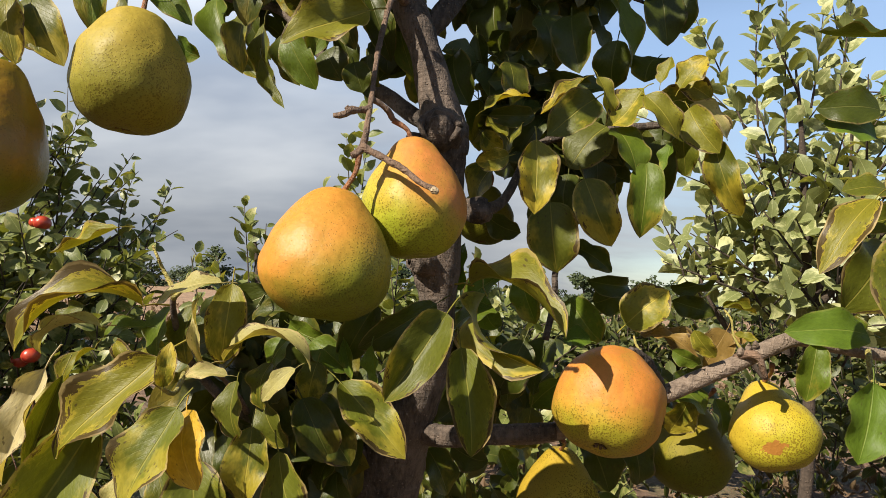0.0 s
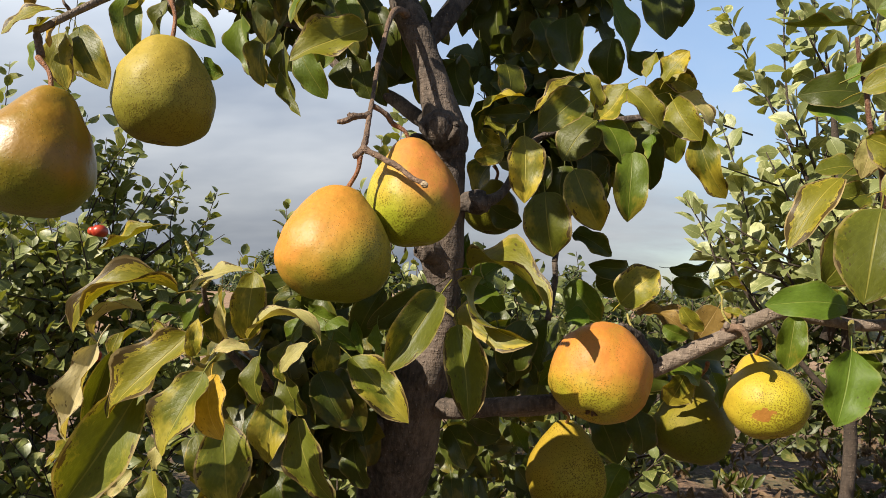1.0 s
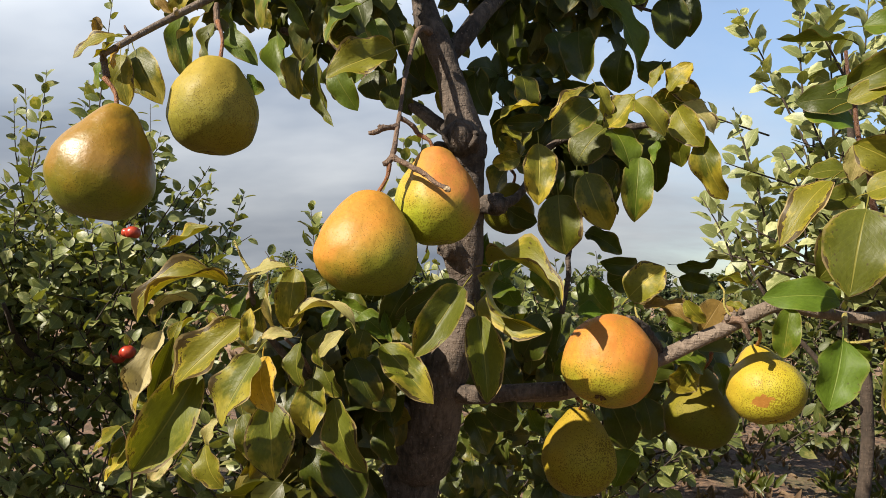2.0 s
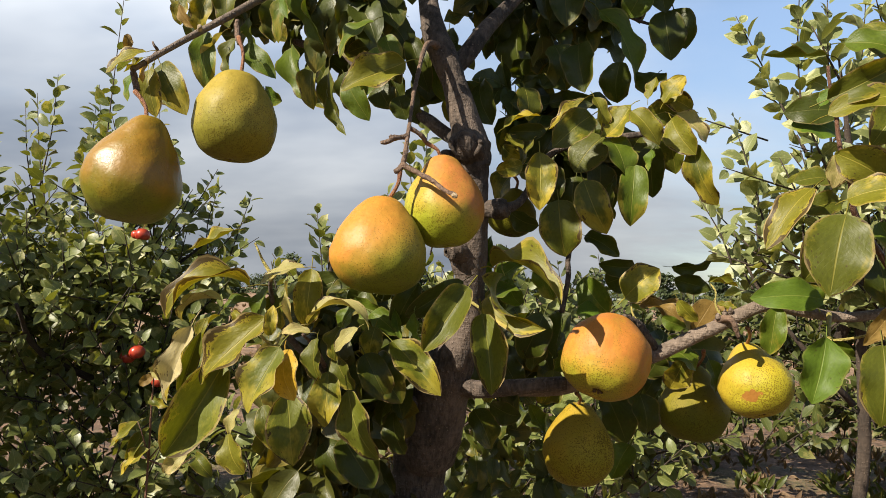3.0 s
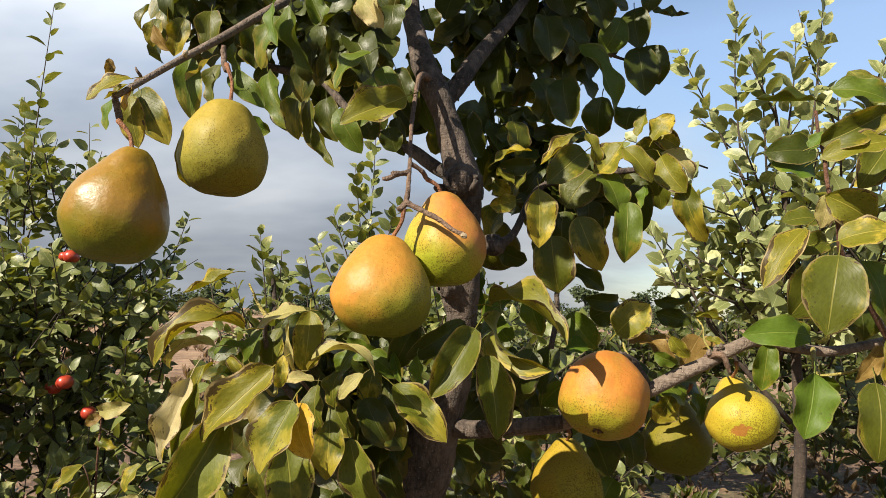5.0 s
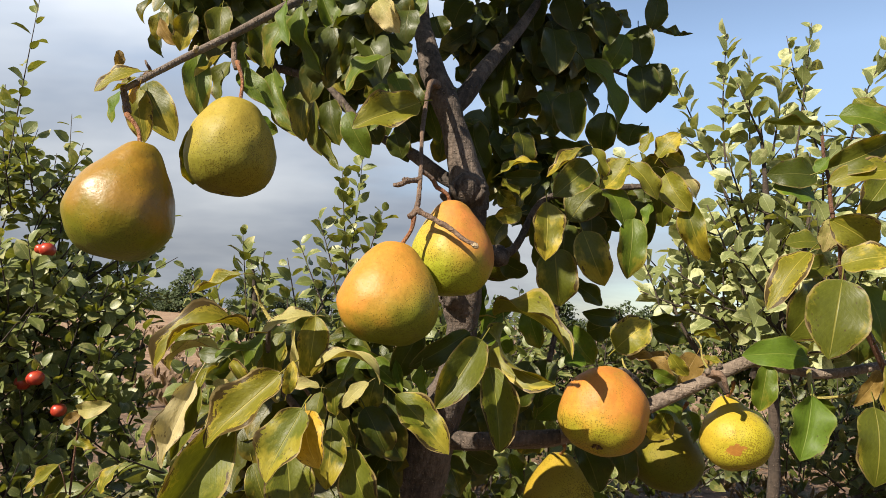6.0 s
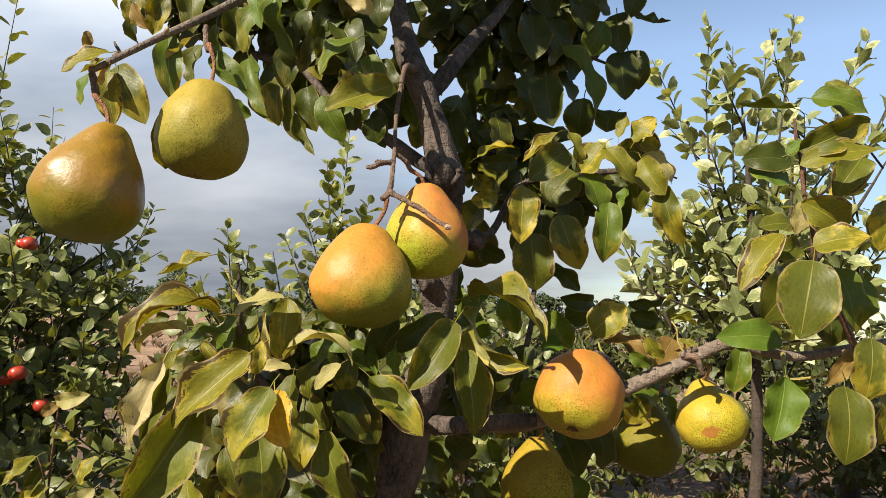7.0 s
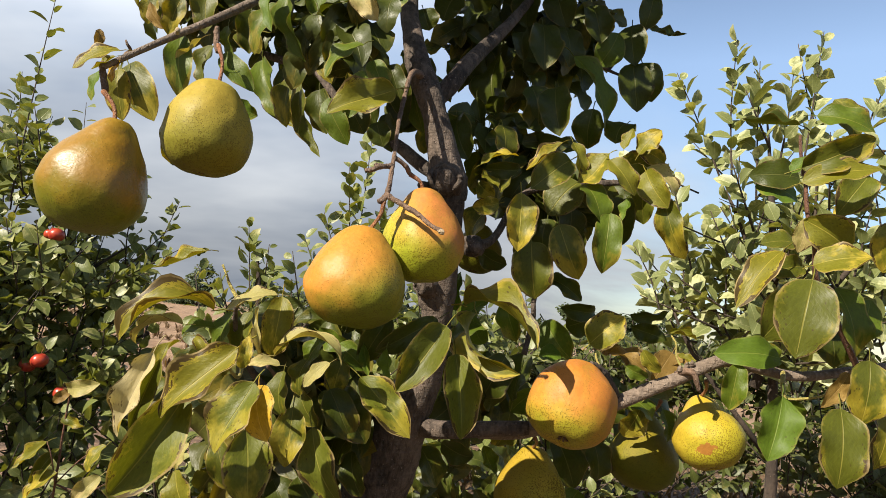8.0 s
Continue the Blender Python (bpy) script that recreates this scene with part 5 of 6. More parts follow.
def pear(middle, up, width, height, neck, skin, stalk, label, seed):
    """A pear hanging by its stalk: fruit, stalk and calyx. neck: how wide the shoulder is."""
    up = Vector(up).normalized()
    middle = Vector(middle)
    turn = up.to_track_quat("Z", "Y").to_matrix().to_4x4()
    turn = turn @ Matrix.Rotation(-math.atan2(turn[1][0], turn[0][0]), 4, "Z")
    m = Matrix.Translation(middle) @ turn
    top = m @ Vector((0, 0, height * 0.49))
    pear_thing = thing("pear", top, label, "pear", "pears on the pear tree")
    line = smooth_line([(h, r * (1 + (neck - 1) * max(0, (h - 0.45) / 0.55)), 0, 0) for h, r in PROFILE], 3)
    bm = bmesh.new()
    segs = 48
    rings = []
    for h, r, *_ in line:
        ring = []
        for k in range(segs):
            w = 2 * math.pi * k / segs
            d = Vector((math.cos(w) * r, math.sin(w) * r, (h - 0.45) * 2))
            lump = 1 + 0.075 * noise.noise(d * 1.1 + Vector((seed * 3.1, 0, 0))) + 0.035 * noise.noise(d * 3.1 + Vector((0, seed * 2.3, 0)))
            lean = 0.05 * width * math.sin(seed * 1.7) * max(0, h - 0.5)
            ring.append(bm.verts.new((max(r, 0.002) * width / 2 * math.cos(w) * lump + lean, max(r, 0.002) * width / 2 * math.sin(w) * lump, (h - 0.49) * height * (0.7 + 0.3 * lump))))
        rings.append(ring)
    for a, b in zip(rings, rings[1:]):
        for k in range(segs):
            bm.faces.new((a[k], a[(k + 1) % segs], b[(k + 1) % segs], b[k]))
    bm.faces.new(list(reversed(rings[0])))
    bm.faces.new(rings[-1])
    fruit = part("fruit", bm, skin, pear_thing, m=m)
    a, b = m @ Vector((0, 0, height * 0.45)), Vector(stalk)
    mid = a.lerp(b, 0.5) + Vector((0.004, 0, 0.002))
    limb("stalk", [(*a, 0.0022), (*mid, 0.0018), (*b, 0.0026)], PEAR_STALK, pear_thing, "reddish-brown stalk", 8, 5, 0.1, 200.0)
    bm = bmesh.new()
    foot = -0.455 * height
    for k in range(5):
        w = 2 * math.pi * k / 5 + seed
        tube(bm, [(0.0015 * math.cos(w), 0.0015 * math.sin(w), foot + 0.004, 0.0016), (0.004 * math.cos(w), 0.004 * math.sin(w), foot - 0.001, 0.0014), (0.0065 * math.cos(w), 0.0065 * math.sin(w), foot - 0.0005, 0.0004)], 5, 3)
    part("calyx", bm, CALYX, fruit, "dry dark calyx", m)
    return pear_thing


pear((-0.206, 0.520, 1.202), (0.17, 0, 1), 0.0888, 0.1045, 0.92, SKIN_OCHRE, (-0.217, 0.525, 1.280), "ochre pear with a red-brown blush, hanging from the slender branch", 1)
pear((-0.145, 0.590, 1.271), (0.08, 0, 1), 0.0837, 0.0949, 1.3, SKIN_GREEN, (-0.152, 0.600, 1.361), "yellow-green freckled pear hanging from the slender branch", 2)
pear((0.022, 0.578, 1.139), (0.1, 0.05, 1), 0.0927, 0.0950, 1.05, SKIN_BLUSH, (0.038, 0.580, 1.212), "yellow pear with an orange blush, hanging on the spur shoot", 3)
pear((0.074, 0.625, 1.189), (-0.12, 0.05, 1), 0.082, 0.0949, 1.0, SKIN_ROSY, (0.054, 0.620, 1.249), "yellow and rosy pear hanging behind a bare twig", 4)
pear((0.243, 0.705, 1.034), (0.22, 0.5, 0.85), 0.090, 0.0916, 1.45, SKIN_ORANGE, (0.265, 0.720, 1.074), "orange pear with green-yellow freckled base on the side branch", 5)
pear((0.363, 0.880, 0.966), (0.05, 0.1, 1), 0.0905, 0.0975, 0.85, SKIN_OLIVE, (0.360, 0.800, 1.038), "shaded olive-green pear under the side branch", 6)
pear((0.416, 0.803, 1.008), (-0.14, 0.35, 0.9), 0.0825, 0.0872, 0.86, SKIN_YELLOW, (0.399, 0.760, 1.069), "bright yellow russet pear with a brown scar", 7)
pear((0.216, 0.840, 0.911), (0, 0.1, 1), 0.0900, 0.1030, 0.95, SKIN_SPECKLED, (0.213, 0.780, 0.982), "speckled yellow pear low under the side branch", 8)
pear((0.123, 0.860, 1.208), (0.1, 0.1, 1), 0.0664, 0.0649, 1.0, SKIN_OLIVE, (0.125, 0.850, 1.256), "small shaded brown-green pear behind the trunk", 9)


# ---- ground ----
def build_ground():
    bm = bmesh.new()
    rings, segs = 44, 96
    grid = []
    for i in range(rings + 1):
        r = 0.25 * (1.235 ** i - 0.9)
        row = []
        for k in range(segs):
            w = 2 * math.pi * k / segs
            x, y = 0.6 + r * math.cos(w), 3.0 + r * math.sin(w)
            h = 0.05 * noise.noise(Vector((x * 0.9, y * 0.9, 0))) + 0.02 * noise.noise(Vector((x * 3.7, y * 3.7, 5)))
            h *= max(0.0, min(1.0, (60 - r) / 50))
            row.append(bm.verts.new((x, y, h - 0.02)))
        grid.append(row)
    hub = bm.verts.new((0.6, 3.0, -0.02))
    for k in range(segs):
        bm.faces.new((hub, grid[0][k], grid[0][(k + 1) % segs]))
        for a, b in zip(grid, grid[1:]):
            bm.faces.new((a[k], b[k], b[(k + 1) % segs], a[(k + 1) % segs]))
    bmesh.ops.recalc_face_normals(bm, faces=bm.faces[:])
    ob = part("ground", bm, GROUND)
    return tagged(ob, "brown orchard soil with weeds, and tan ploughed field beyond", "ground", kind="structure")


build_ground()


def build_litter():
    rng = random.Random(8)
    crown = Crown()
    for _ in range(2600):
        x, y = rng.uniform(-1.2, 4.5), rng.uniform(1.8, 8.5)
        along = Vector((rng.uniform(-1, 1), rng.uniform(-1, 1), rng.uniform(-0.1, 0.5)))
        s = rng.uniform(0.03, 0.065)
        crown.add((x, y, rng.uniform(0.0, 0.05)), along, (rng.uniform(-.5, .5), rng.uniform(-.8, .3), 1), s, s * 0.6)
    ob = crown.link("leaf_litter", LEAF_DRY)
    return tagged(ob, "dry fallen leaves scattered on the soil", "leaf litter")


build_litter()


def build_weeds(name, count, xs, ys, tall, look_of, label, category, seed):
    """Tufts of upright weeds; many blades from one root."""
    rng = random.Random(seed)
    crown = Crown()
    for _ in range(count):
        f = rng.random() ** 1.6
        x, y = rng.uniform(*xs) * (0.35 + 0.65 * f if ys[1] > 15 else 1), ys[0] + (ys[1] - ys[0]) * f
        if noise.noise(Vector((x * 0.5, y * 0.35, seed))) < -0.15:
            continue
        for _ in range(7):
            s = rng.uniform(0.5, 1.0) * tall
            away = Vector((rng.uniform(-0.9, 0.9), rng.uniform(-0.9, 0.9), rng.uniform(0.5, 1.4)))
            crown.add((x + rng.uniform(-.05, .05), y + rng.uniform(-.05, .05), rng.uniform(-0.02, 0.3 * tall)), away, (rng.uniform(-1, 1), -1, rng.uniform(-.3, 1)), s, s * rng.uniform(0.18, 0.4))
    ob = crown.link(name, look_of)
    return tagged(ob, label, category)


build_weeds("dry_weeds", 1500, (-30.0, 9.0), (7.0, 34.0), 0.24, LEAF_DRY, "dry brown weeds in tufts on the field", "weeds", 31)
build_weeds("dry_grass", 420, (-1.2, 4.4), (2.6, 8.0), 0.11, LEAF_DRY, "dry grass and dead weeds on the orchard soil", "weeds", 33)
build_weeds("low_weeds", 300, (-1.5, 4.2), (2.2, 7.5), 0.13, LEAF_FILL, "low green weeds on the orchard soil", "weeds", 32)


# ---- neighbouring trees ----
def orchard_tree(name, foot, trunk, limbs, shoots, fills, leaf_look, leaf_size, label, seed, bark_label="", bark=None, upright=0.9, broad=0.49):
    """A neighbouring fruit tree: trunk, limbs, long shoots set one by one, and leafy masses."""
    rng = random.Random(seed)
    tree = thing(name, (*foot, 0.0), label, "tree", "neighbouring orchard trees")
    limb("trunk", trunk, bark or BARK_FAR, tree, bark_label, 10, 5, 0.25, 22.0)
    for points in limbs:
        limb("branch", points, BARK_FAR, tree, "", 8, 4, 0.1, 40.0)
    twigs, crown = bmesh.new(), Crown()
    for a, b, count in shoots:
        a, b = Vector(a), Vector(b)
        bow = a.lerp(b, 0.5) + Vector((rng.uniform(-0.02, 0.02), rng.uniform(-0.02, 0.02), 0))
        tube(twigs, [(*a, 0.0038), (*bow, 0.0026), (*b, 0.0012)], 5, 3)
        shoot_leaves(crown, rng, a, b, count, leaf_size, upright, broad=broad)
    for centre, radius, count in fills:
        for _ in range(count):
            while True:
                p = Vector((rng.uniform(-1, 1), rng.uniform(-1, 1), rng.uniform(-1, 1)))
                if p.length < 1:
                    break
            a = Vector(centre) + Vector((p.x * radius[0], p.y * radius[1], p.z * radius[2]))
            grow = Vector((p.x * 0.6 + rng.uniform(-0.6, 0.6), p.y * 0.6 + rng.uniform(-0.6, 0.6), 0.55 + rng.uniform(-0.5, 0.6))).normalized()
            b = a + grow * rng.uniform(0.16, 0.36)
            tube(twigs, [(*a, 0.004), (*a.lerp(b, 0.5), 0.003), (*b, 0.0015)], 4, 2)
            shoot_leaves(crown, rng, a, b, rng.randint(7, 11), leaf_size, 1.0, broad=broad)
    tagged(part("brushwood", twigs, BARK_FAR, tree, "thin brown twigs"), kind="stuff")
    crown.link("crown", leaf_look, tree)
    return tree


orchard_tree(
    "apple_tree", (-1.75, 2.7),
    [(-1.75, 2.7, -0.05, 0.05), (-1.72, 2.7, 0.5, 0.042), (-1.78, 2.68, 1.0, 0.028), (-1.68, 2.65, 1.34, 0.008), (-1.66, 2.62, 1.46, 0.002)],
    [[(-1.73, 2.7, 0.5, 0.02), (-1.45, 2.6, 0.75, 0.014), (-1.2, 2.6, 0.95, 0.008)], [(-1.76, 2.7, 0.8, 0.02), (-2.1, 2.6, 1.1, 0.010), (-2.3, 2.5, 1.35, 0.003)],
     [(-1.77, 2.7, 1.0, 0.016), (-1.55, 2.75, 1.2, 0.008), (-1.42, 2.8, 1.32, 0.002)], [(-1.75, 2.7, 0.6, 0.02), (-1.85, 2.3, 0.8, 0.012), (-1.8, 2.1, 1.0, 0.007)]],
    [((-1.35, 2.8, 1.2), (-1.247, 2.8, 1.52), 15), ((-1.45, 2.8, 1.22), (-1.423, 2.8, 1.52), 14), ((-1.72, 2.4, 1.4), (-1.671, 2.4, 2.30), 22),
     ((-2.05, 2.5, 1.35), (-2.15, 2.5, 1.92), 18), ((-2.2, 2.6, 1.4), (-2.3, 2.6, 1.90), 16), ((-1.95, 2.6, 1.4), (-1.93, 2.6, 1.88), 18), ((-1.85, 2.6, 1.35), (-1.75, 2.6, 1.80), 18),
     ((-1.6, 2.6, 1.3), (-1.55, 2.6, 1.75), 18), ((-2.1, 2.5, 1.5), (-2.05, 2.5, 2.0), 20), ((-2.3, 2.5, 1.4), (-2.42, 2.5, 1.85), 20), ((-1.8, 2.5, 1.5), (-1.84, 2.5, 1.95), 20), ((-1.65, 2.7, 1.3), (-1.68, 2.7, 1.9), 16)],
    # the last mass is out of view, added to shade the tree's lower leaves
    [((-1.78, 2.6, 1.03), (0.48, 0.35, 0.20), 125), ((-1.66, 2.6, 1.40), (0.20, 0.25, 0.26), 28), ((-2.1, 2.6, 1.42), (0.30, 0.25, 0.14), 8), ((-1.82, 2.6, 0.75), (0.46, 0.4, 0.35), 200), ((-1.70, 2.4, 0.30), (0.60, 0.35, 0.28), 140), ((-1.38, 2.7, 0.52), (0.30, 0.25, 0.24), 14), ((-1.22, 2.55, 0.74), (0.26, 0.2, 0.20), 10), ((-2.45, 2.5, 0.9), (0.45, 0.4, 0.55), 140), ((-2.15, 1.9, 0.85), (0.35, 0.3, 0.55), 46)],
    LEAF_APPLE, 0.069, "leafy apple tree with ripe red apples and long upright shoots", 11, broad=0.64)

orchard_tree(
    "apple_sapling", (-0.78, 2.65),
    [(-0.78, 2.65, -0.05, 0.02), (-0.76, 2.62, 0.6, 0.016), (-0.77, 2.6, 1.1, 0.011), (-0.80, 2.6, 1.3, 0.006)],
    [[(-0.77, 2.62, 0.8, 0.01), (-0.6, 2.6, 1.0, 0.006), (-0.5, 2.6, 1.15, 0.004)]],
    [((-0.79, 2.6, 1.0), (-0.851, 2.6, 1.43), 30), ((-0.78, 2.6, 0.95), (-0.72, 2.6, 1.25), 18), ((-0.42, 2.6, 1.2), (-0.39, 2.6, 1.83), 34), ((-0.45, 2.6, 1.2), (-0.55, 2.6, 1.50), 16), ((-0.36, 2.6, 1.25), (-0.29, 2.6, 1.55), 16), ((-0.42, 2.6, 1.3), (-0.47, 2.6, 1.70), 20), ((-0.5, 2.6, 1.15), (-0.62, 2.6, 1.40), 14)],
    [((-0.72, 2.65, 0.90), (0.26, 0.25, 0.22), 34), ((-0.15, 2.9, 0.92), (0.45, 0.3, 0.20), 90), ((-0.65, 2.4, 0.45), (0.6, 0.3, 0.30), 80), ((0.1, 2.6, 0.55), (0.5, 0.35, 0.35), 130)],
    LEAF_APPLE, 0.070, "slim young apple tree with green shoots", 12, broad=0.64)

orchard_tree(
    "pear_tree_behind", (1.08, 2.3),
    [(1.09, 2.3, -0.05, 0.024), (1.07, 2.28, 0.35, 0.020), (1.10, 2.28, 0.7, 0.019), (1.06, 2.22, 1.2, 0.015), (1.03, 2.2, 1.6, 0.010), (1.0, 2.2, 1.9, 0.002)],
    [[(1.02, 2.25, 1.0, 0.018), (1.15, 2.2, 1.4, 0.008), (1.17, 2.2, 1.75, 0.002)], [(1.06, 2.25, 0.8, 0.010), (0.80, 2.2, 1.10, 0.006), (0.70, 2.2, 1.32, 0.002)],
     [(1.03, 2.22, 1.3, 0.008), (0.92, 2.2, 1.55, 0.006), (0.88, 2.2, 1.63, 0.005)], [(1.05, 2.22, 1.1, 0.016), (1.35, 2.2, 1.5, 0.007), (1.5, 2.2, 1.75, 0.002)]],
    [((0.9, 2.2, 1.65), (0.892, 2.2, 2.15), 26), ((0.98, 2.2, 1.6), (0.97, 2.2, 2.08), 20), ((0.87, 2.2, 1.65), (0.70, 2.2, 2.02), 20), ((1.12, 2.2, 1.7), (1.172, 2.2, 2.20), 20),
     ((1.2, 2.2, 1.75), (1.09, 2.2, 2.15), 14), ((1.3, 2.2, 1.8), (1.42, 2.2, 2.12), 18), ((1.05, 2.2, 1.75), (1.08, 2.2, 2.05), 16), ((1.4, 2.2, 1.7), (1.6, 2.2, 2.1), 18), ((0.8, 2.2, 1.3), (0.70, 2.2, 1.66), 14), ((0.7, 2.2, 1.2), (0.60, 2.2, 1.42), 10)],
    [((1.07, 2.25, 1.56), (0.28, 0.25, 0.30), 24), ((1.10, 2.25, 1.18), (0.34, 0.28, 0.24), 84), ((1.5, 2.3, 1.5), (0.38, 0.3, 0.42), 32)],
    LEAF_SHOOT, 0.070, "pear tree with pale young leaves on tall upright shoots", 13, upright=0.6, broad=0.66)

orchard_tree(
    "fruit_tree", (0.94, 4.7),
    [(0.94, 4.7, -0.05, 0.07), (0.95, 4.7, 0.3, 0.055), (0.93, 4.65, 0.7, 0.045), (0.98, 4.6, 1.1, 0.03)],
    [[(0.94, 4.68, 0.35, 0.03), (1.3, 4.4, 0.45, 0.02), (1.6, 4.3, 0.5, 0.012)], [(0.94, 4.68, 0.5, 0.03), (0.6, 4.4, 0.75, 0.018), (0.3, 4.3, 0.9, 0.01)]],
    [],
    [((0.6, 4.4, 0.74), (0.7, 0.4, 0.22), 140), ((1.4, 4.5, 0.86), (0.6, 0.4, 0.20), 110), ((0.1, 4.2, 0.8), (0.6, 0.4, 0.35), 150), ((-0.9, 4.2, 0.6), (0.6, 0.4, 0.4), 120), ((0.7, 3.0, 0.55), (0.5, 0.3, 0.16), 40)],
    LEAF_ROW, 0.075, "low fruit tree with a grey trunk in the next row", 14)

orchard_tree(
    "fruit_tree", (2.7, 4.6),
    [(2.7, 4.6, -0.05, 0.075), (2.68, 4.6, 0.3, 0.06), (2.66, 4.5, 0.65, 0.05), (2.7, 4.5, 1.1, 0.03)],
    [[(2.68, 4.6, 0.45, 0.03), (2.0, 4.2, 0.55, 0.018), (1.5, 3.9, 0.6, 0.01)], [(2.67, 4.55, 0.55, 0.03), (2.9, 4.2, 0.8, 0.02), (3.1, 3.9, 0.95, 0.01)]],
    [],
    [((1.7, 4.1, 0.88), (0.5, 0.4, 0.20), 100), ((2.5, 4.1, 0.8), (0.6, 0.4, 0.35), 160), ((1.45, 3.9, 0.5), (0.35, 0.25, 0.14), 40), ((2.6, 3.6, 0.4), (0.5, 0.3, 0.2), 110), ((1.9, 3.4, 0.62), (0.5, 0.3, 0.2), 70)],
    LEAF_ROW, 0.075, "fruit tree with a dark trunk and drooping leaves", 15)

# the orchard goes on beside and behind: unseen trees added to close it and block light
for k, (x, y, tall) in enumerate([(3.1, 0.9, 2.3), (5.6, 1.3, 2.4), (-3.25, 0.85, 2.2), (-4.6, -3.9, 2.4), (-2.1, -4.2, 2.3), (0.5, -3.8, 2.4), (2.9, -4.0, 2.3), (5.4, -3.8, 2.4)]):
    orchard_tree(
        "fruit_tree", (x, y),
        [(x, y, -0.05, 0.06), (x + 0.03, y, 0.5, 0.05), (x - 0.02, y, 1.2, 0.035), (x, y, tall - 0.2, 0.008)],
        [[(x, y, 0.6, 0.025), (x + 0.5, y + 0.1, 1.0, 0.014), (x + 0.8, y + 0.1, 1.3, 0.006)], [(x, y, 0.8, 0.025), (x - 0.5, y - 0.1, 1.2, 0.014), (x - 0.8, y, 1.6, 0.006)]],
        [],
        [((x, y, 0.55 * tall), (1.0, 0.6, 0.42 * tall), 170)],
        LEAF_ROW, 0.10, "unseen leafy fruit tree added along the rows to block light", 60 + k)

seedling = thing("pear_seedling", (-0.592, 1.120, 0.0), "thin reddish sapling with a few pale leaves", "sapling")
limb("trunk", [(-0.592, 1.140, -0.05, 0.0034), (-0.587, 1.135, 0.30, 0.0028), (-0.572, 1.120, 0.762, 0.0022), (-0.566, 1.110, 0.845, 0.0019), (-0.558, 1.100, 0.922, 0.0014), (-0.553, 1.095, 0.938, 0.001)], BARK_RED, seedling, "", 8, 5, 0.2, 90.0)
leaf(seedling, (-0.558, 1.090, 0.929), (-0.495, 1.080, 0.944), 0.030, 20, "p", 0)
leaf(seedling, (-0.558, 1.100, 0.924), (-0.579, 1.090, 0.903), 0.020, -20, "t", 1)
limb("twig", [(-0.572, 1.120, 0.762, 0.0014), (-0.567, 1.090, 0.814, 0.0011), (-0.579, 1.090, 0.838, 0.0008)], BARK_RED, seedling)
leaf(seedling, (-0.579, 1.090, 0.838), (-0.628, 1.080, 0.790), 0.034, 20, "y", 2)
leaf(seedling, (-0.574, 1.120, 0.822), (-0.603, 1.110, 0.761), 0.025, -20, "o", 3)
limb("twig", [(-0.572, 1.120, 0.762, 0.0014), (-0.531, 1.120, 0.810, 0.0011), (-0.490, 1.120, 0.837, 0.0008)], BARK_RED, seedling)
leaf(seedling, (-0.490, 1.120, 0.837), (-0.513, 1.110, 0.791), 0.033, 20, "y", 0)
limb("twig", [(-0.572, 1.120, 0.762, 0.0014), (-0.519, 1.100, 0.763, 0.0011), (-0.482, 1.100, 0.790, 0.0008)], BARK_RED, seedling)
leaf(seedling, (-0.482, 1.100, 0.790), (-0.518, 1.090, 0.749), 0.032, -20, "p", 1)
leaf(seedling, (-0.570, 1.110, 0.880), (-0.522, 1.100, 0.868), 0.021, 20, "o", 4)
leaf(seedling, (-0.559, 1.100, 0.787), (-0.607, 1.090, 0.738), 0.034, 20, "y", 6)
limb("twig", [(-0.572, 1.120, 0.762, 0.0014), (-0.523, 1.120, 0.750, 0.0011), (-0.476, 1.120, 0.777, 0.0008)], BARK_RED, seedling)
leaf(seedling, (-0.476, 1.120, 0.777), (-0.436, 1.110, 0.743), 0.035, -20, "o", 3)


# ---- apples ----
def apple(place, width, label, seed):
    apple_thing = thing("apple", (place[0], place[1], place[2] + width * 0.5), label, "apple", "red apples on the apple tree")
    bm = bmesh.new()
    bmesh.ops.create_uvsphere(bm, u_segments=20, v_segments=14, radius=width / 2)
    for v in bm.verts:
        d = v.co / (width / 2)
        r = math.hypot(d.x, d.y)
        v.co.z = v.co.z * 0.9 - math.copysign(1, d.z) * width * 0.13 * max(0, 1 - r * 2.2) ** 1.5
        v.co *= 1 + 0.04 * noise.noise(d * 1.3 + Vector((seed, 0, 0)))
    part("fruit", bm, APPLE_RED, apple_thing, m=Matrix.Translation(place))
    limb("stalk", [(place[0], place[1], place[2] + width * 0.33, 0.002), (place[0] + 0.004, place[1], place[2] + width * 0.5, 0.0015), (place[0] + 0.008, place[1], place[2] + width * 0.7, 0.0015)], PEAR_STALK, apple_thing, "", 6, 3)


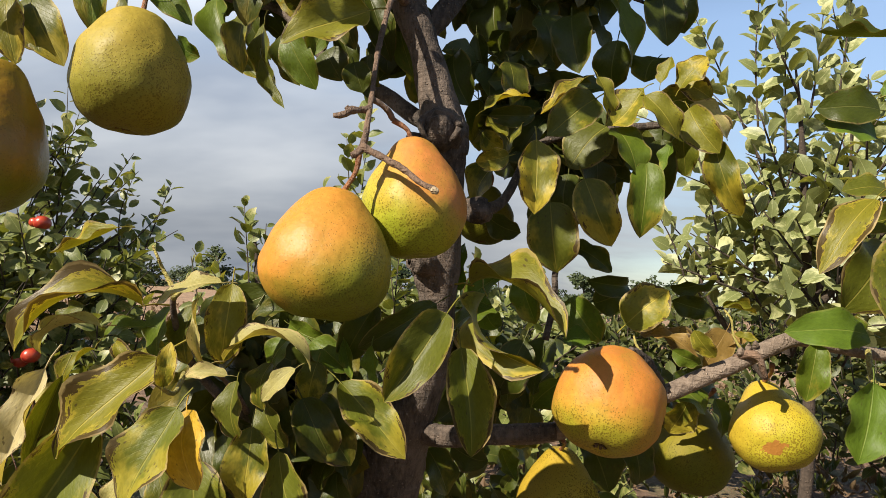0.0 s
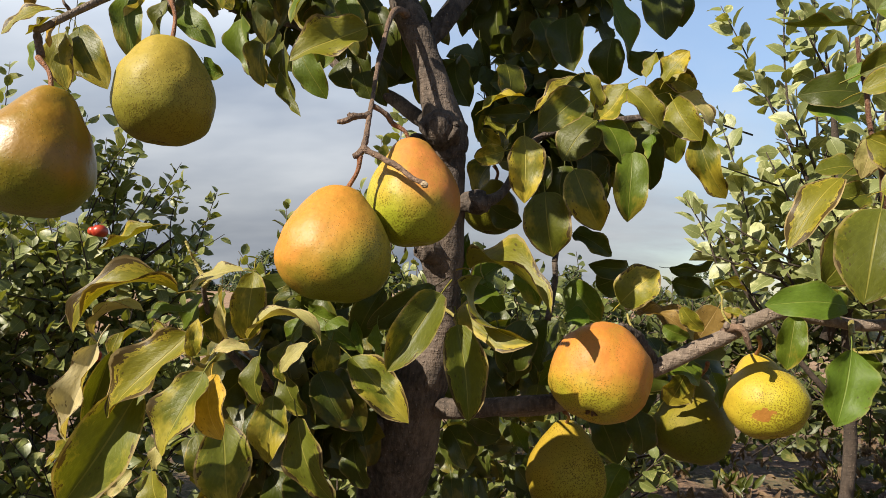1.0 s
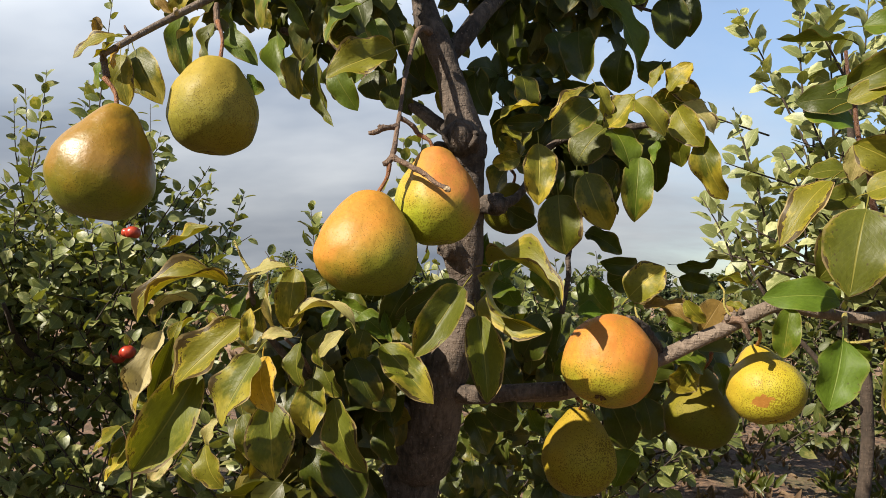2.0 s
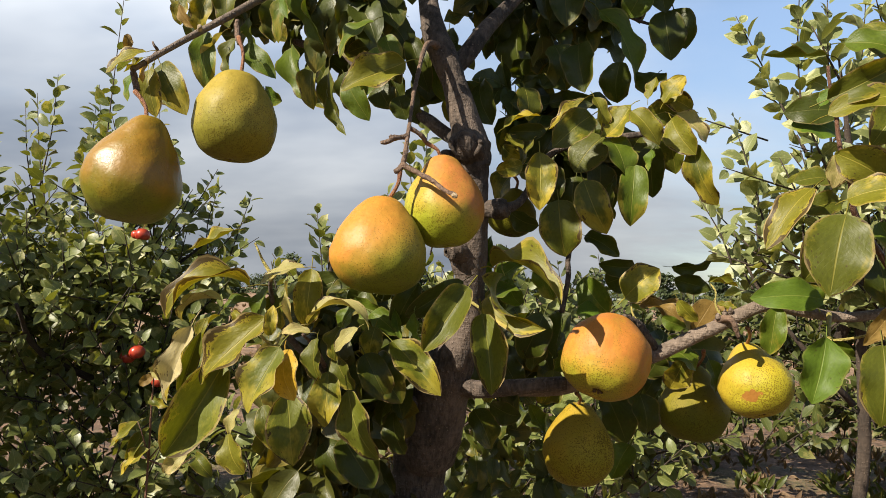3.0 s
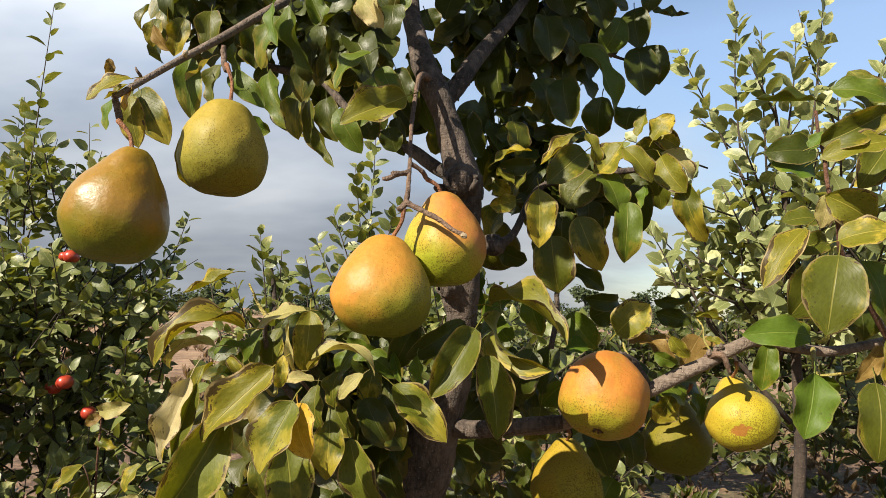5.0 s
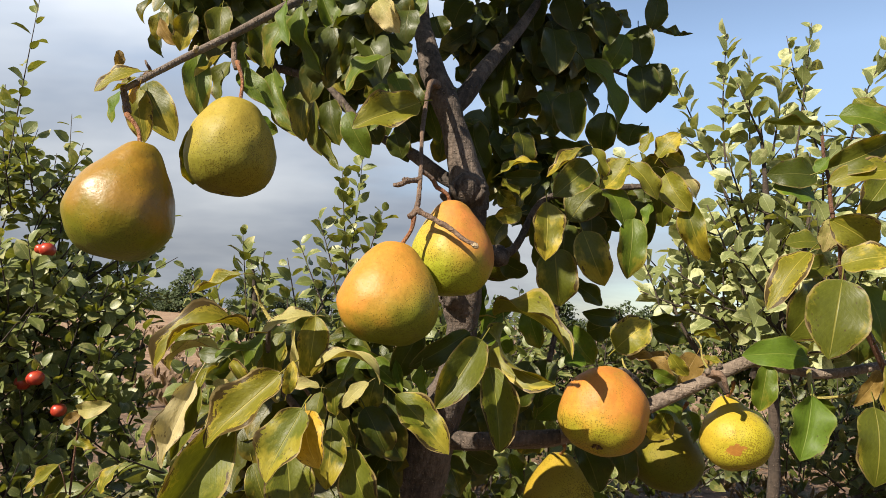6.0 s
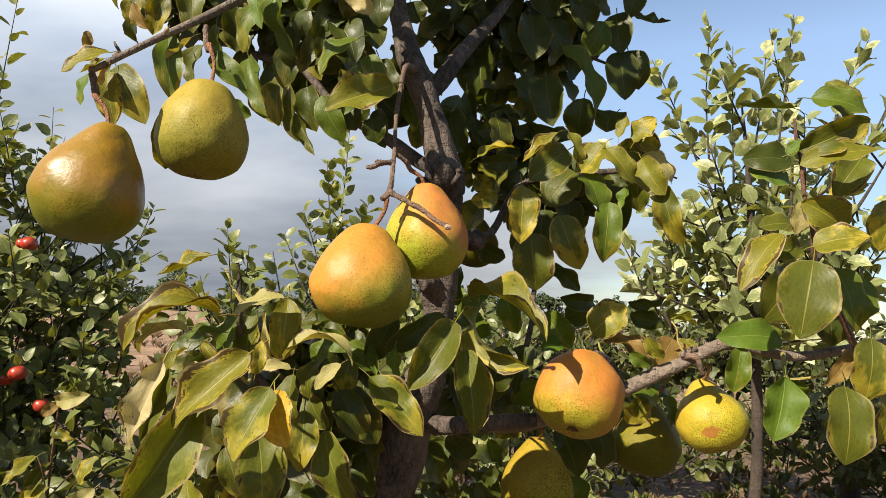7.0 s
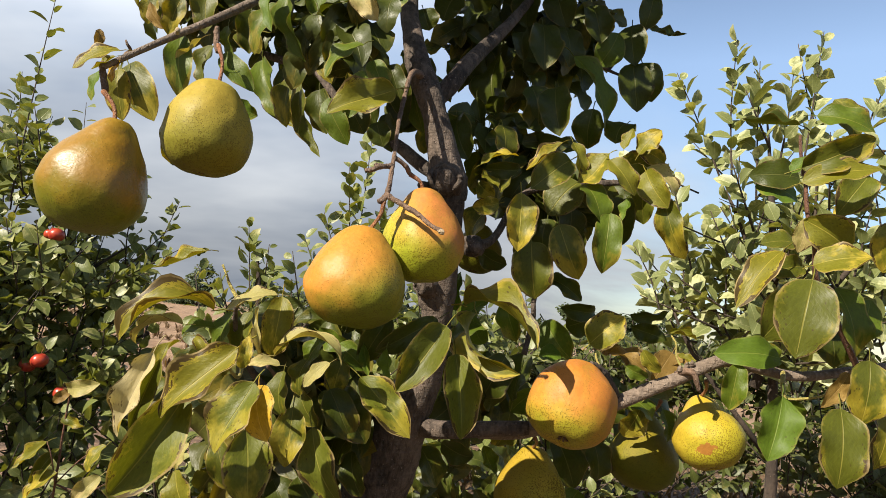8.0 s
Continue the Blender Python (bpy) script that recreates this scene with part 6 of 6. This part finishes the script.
apple((-1.391, 2.240, 0.836), 0.059, "ripe red apple among dark leaves", 1)
apple((-1.497, 2.336, 0.805), 0.059, "ripe red apple among dark leaves", 2)
apple((-1.295, 2.240, 0.734), 0.052, "ripe red apple among dark leaves", 3)
apple((-1.655, 2.574, 1.297), 0.050, "ripe red apple among dark leaves", 4)
apple((-2.125, 2.479, 0.973), 0.062, "ripe red apple among dark leaves", 5)
apple((-1.501, 2.383, 1.288), 0.059, "ripe red apple among dark leaves", 6)
apple((-1.528, 2.383, 1.288), 0.042, "ripe red apple among dark leaves", 7)


# ---- distance ----
def far_tree(x, y, height, spread, seed):
    rng = random.Random(seed)
    tree = thing("far_tree", (x, y, 0.0), "distant dark green broadleaf tree beyond the field", "tree", "distant tree line")
    limb("trunk", [(x, y, -0.1, height * 0.035), (x + 0.1, y, height * 0.3, height * 0.028), (x, y, height * 0.75, height * 0.01)], BARK_FAR, tree, "", 8, 3)
    crown = Crown()
    clumps = [(rng.uniform(-0.6, 0.6), rng.uniform(-0.6, 0.6), rng.uniform(0.04, 0.85), rng.uniform(0.18, 0.36)) for _ in range(16)]
    for cx, cy, cz, cr in clumps:
        shrink = 1.15 - 0.7 * cz
        for _ in range(70):
            p = Vector((rng.gauss(0, 1), rng.gauss(0, 1), rng.gauss(0, 1))).normalized() * cr * rng.uniform(0.6, 1.05)
            at = Vector((x + (cx * shrink + p.x) * spread, y + (cy * shrink + p.y) * spread, max(0.1, height * (cz + p.z * 0.5))))
            s = height * rng.uniform(0.05, 0.10)
            crown.add(at, (rng.uniform(-1, 1), rng.uniform(-1, 1), rng.uniform(-1, 0.6)), p + Vector((0, -0.3, 0.4)), s, s * 0.8)
    crown.link("crown", LEAF_DISTANT, tree)


rng = random.Random(21)
for k in range(84):
    f = k / 83
    far_tree(-135 + 190 * f + rng.uniform(-2, 2), 105 + rng.uniform(-8, 14), rng.uniform(3.0, 4.2) if k % 4 else rng.uniform(5.5, 7.5), rng.uniform(3.0, 4.4), 100 + k)
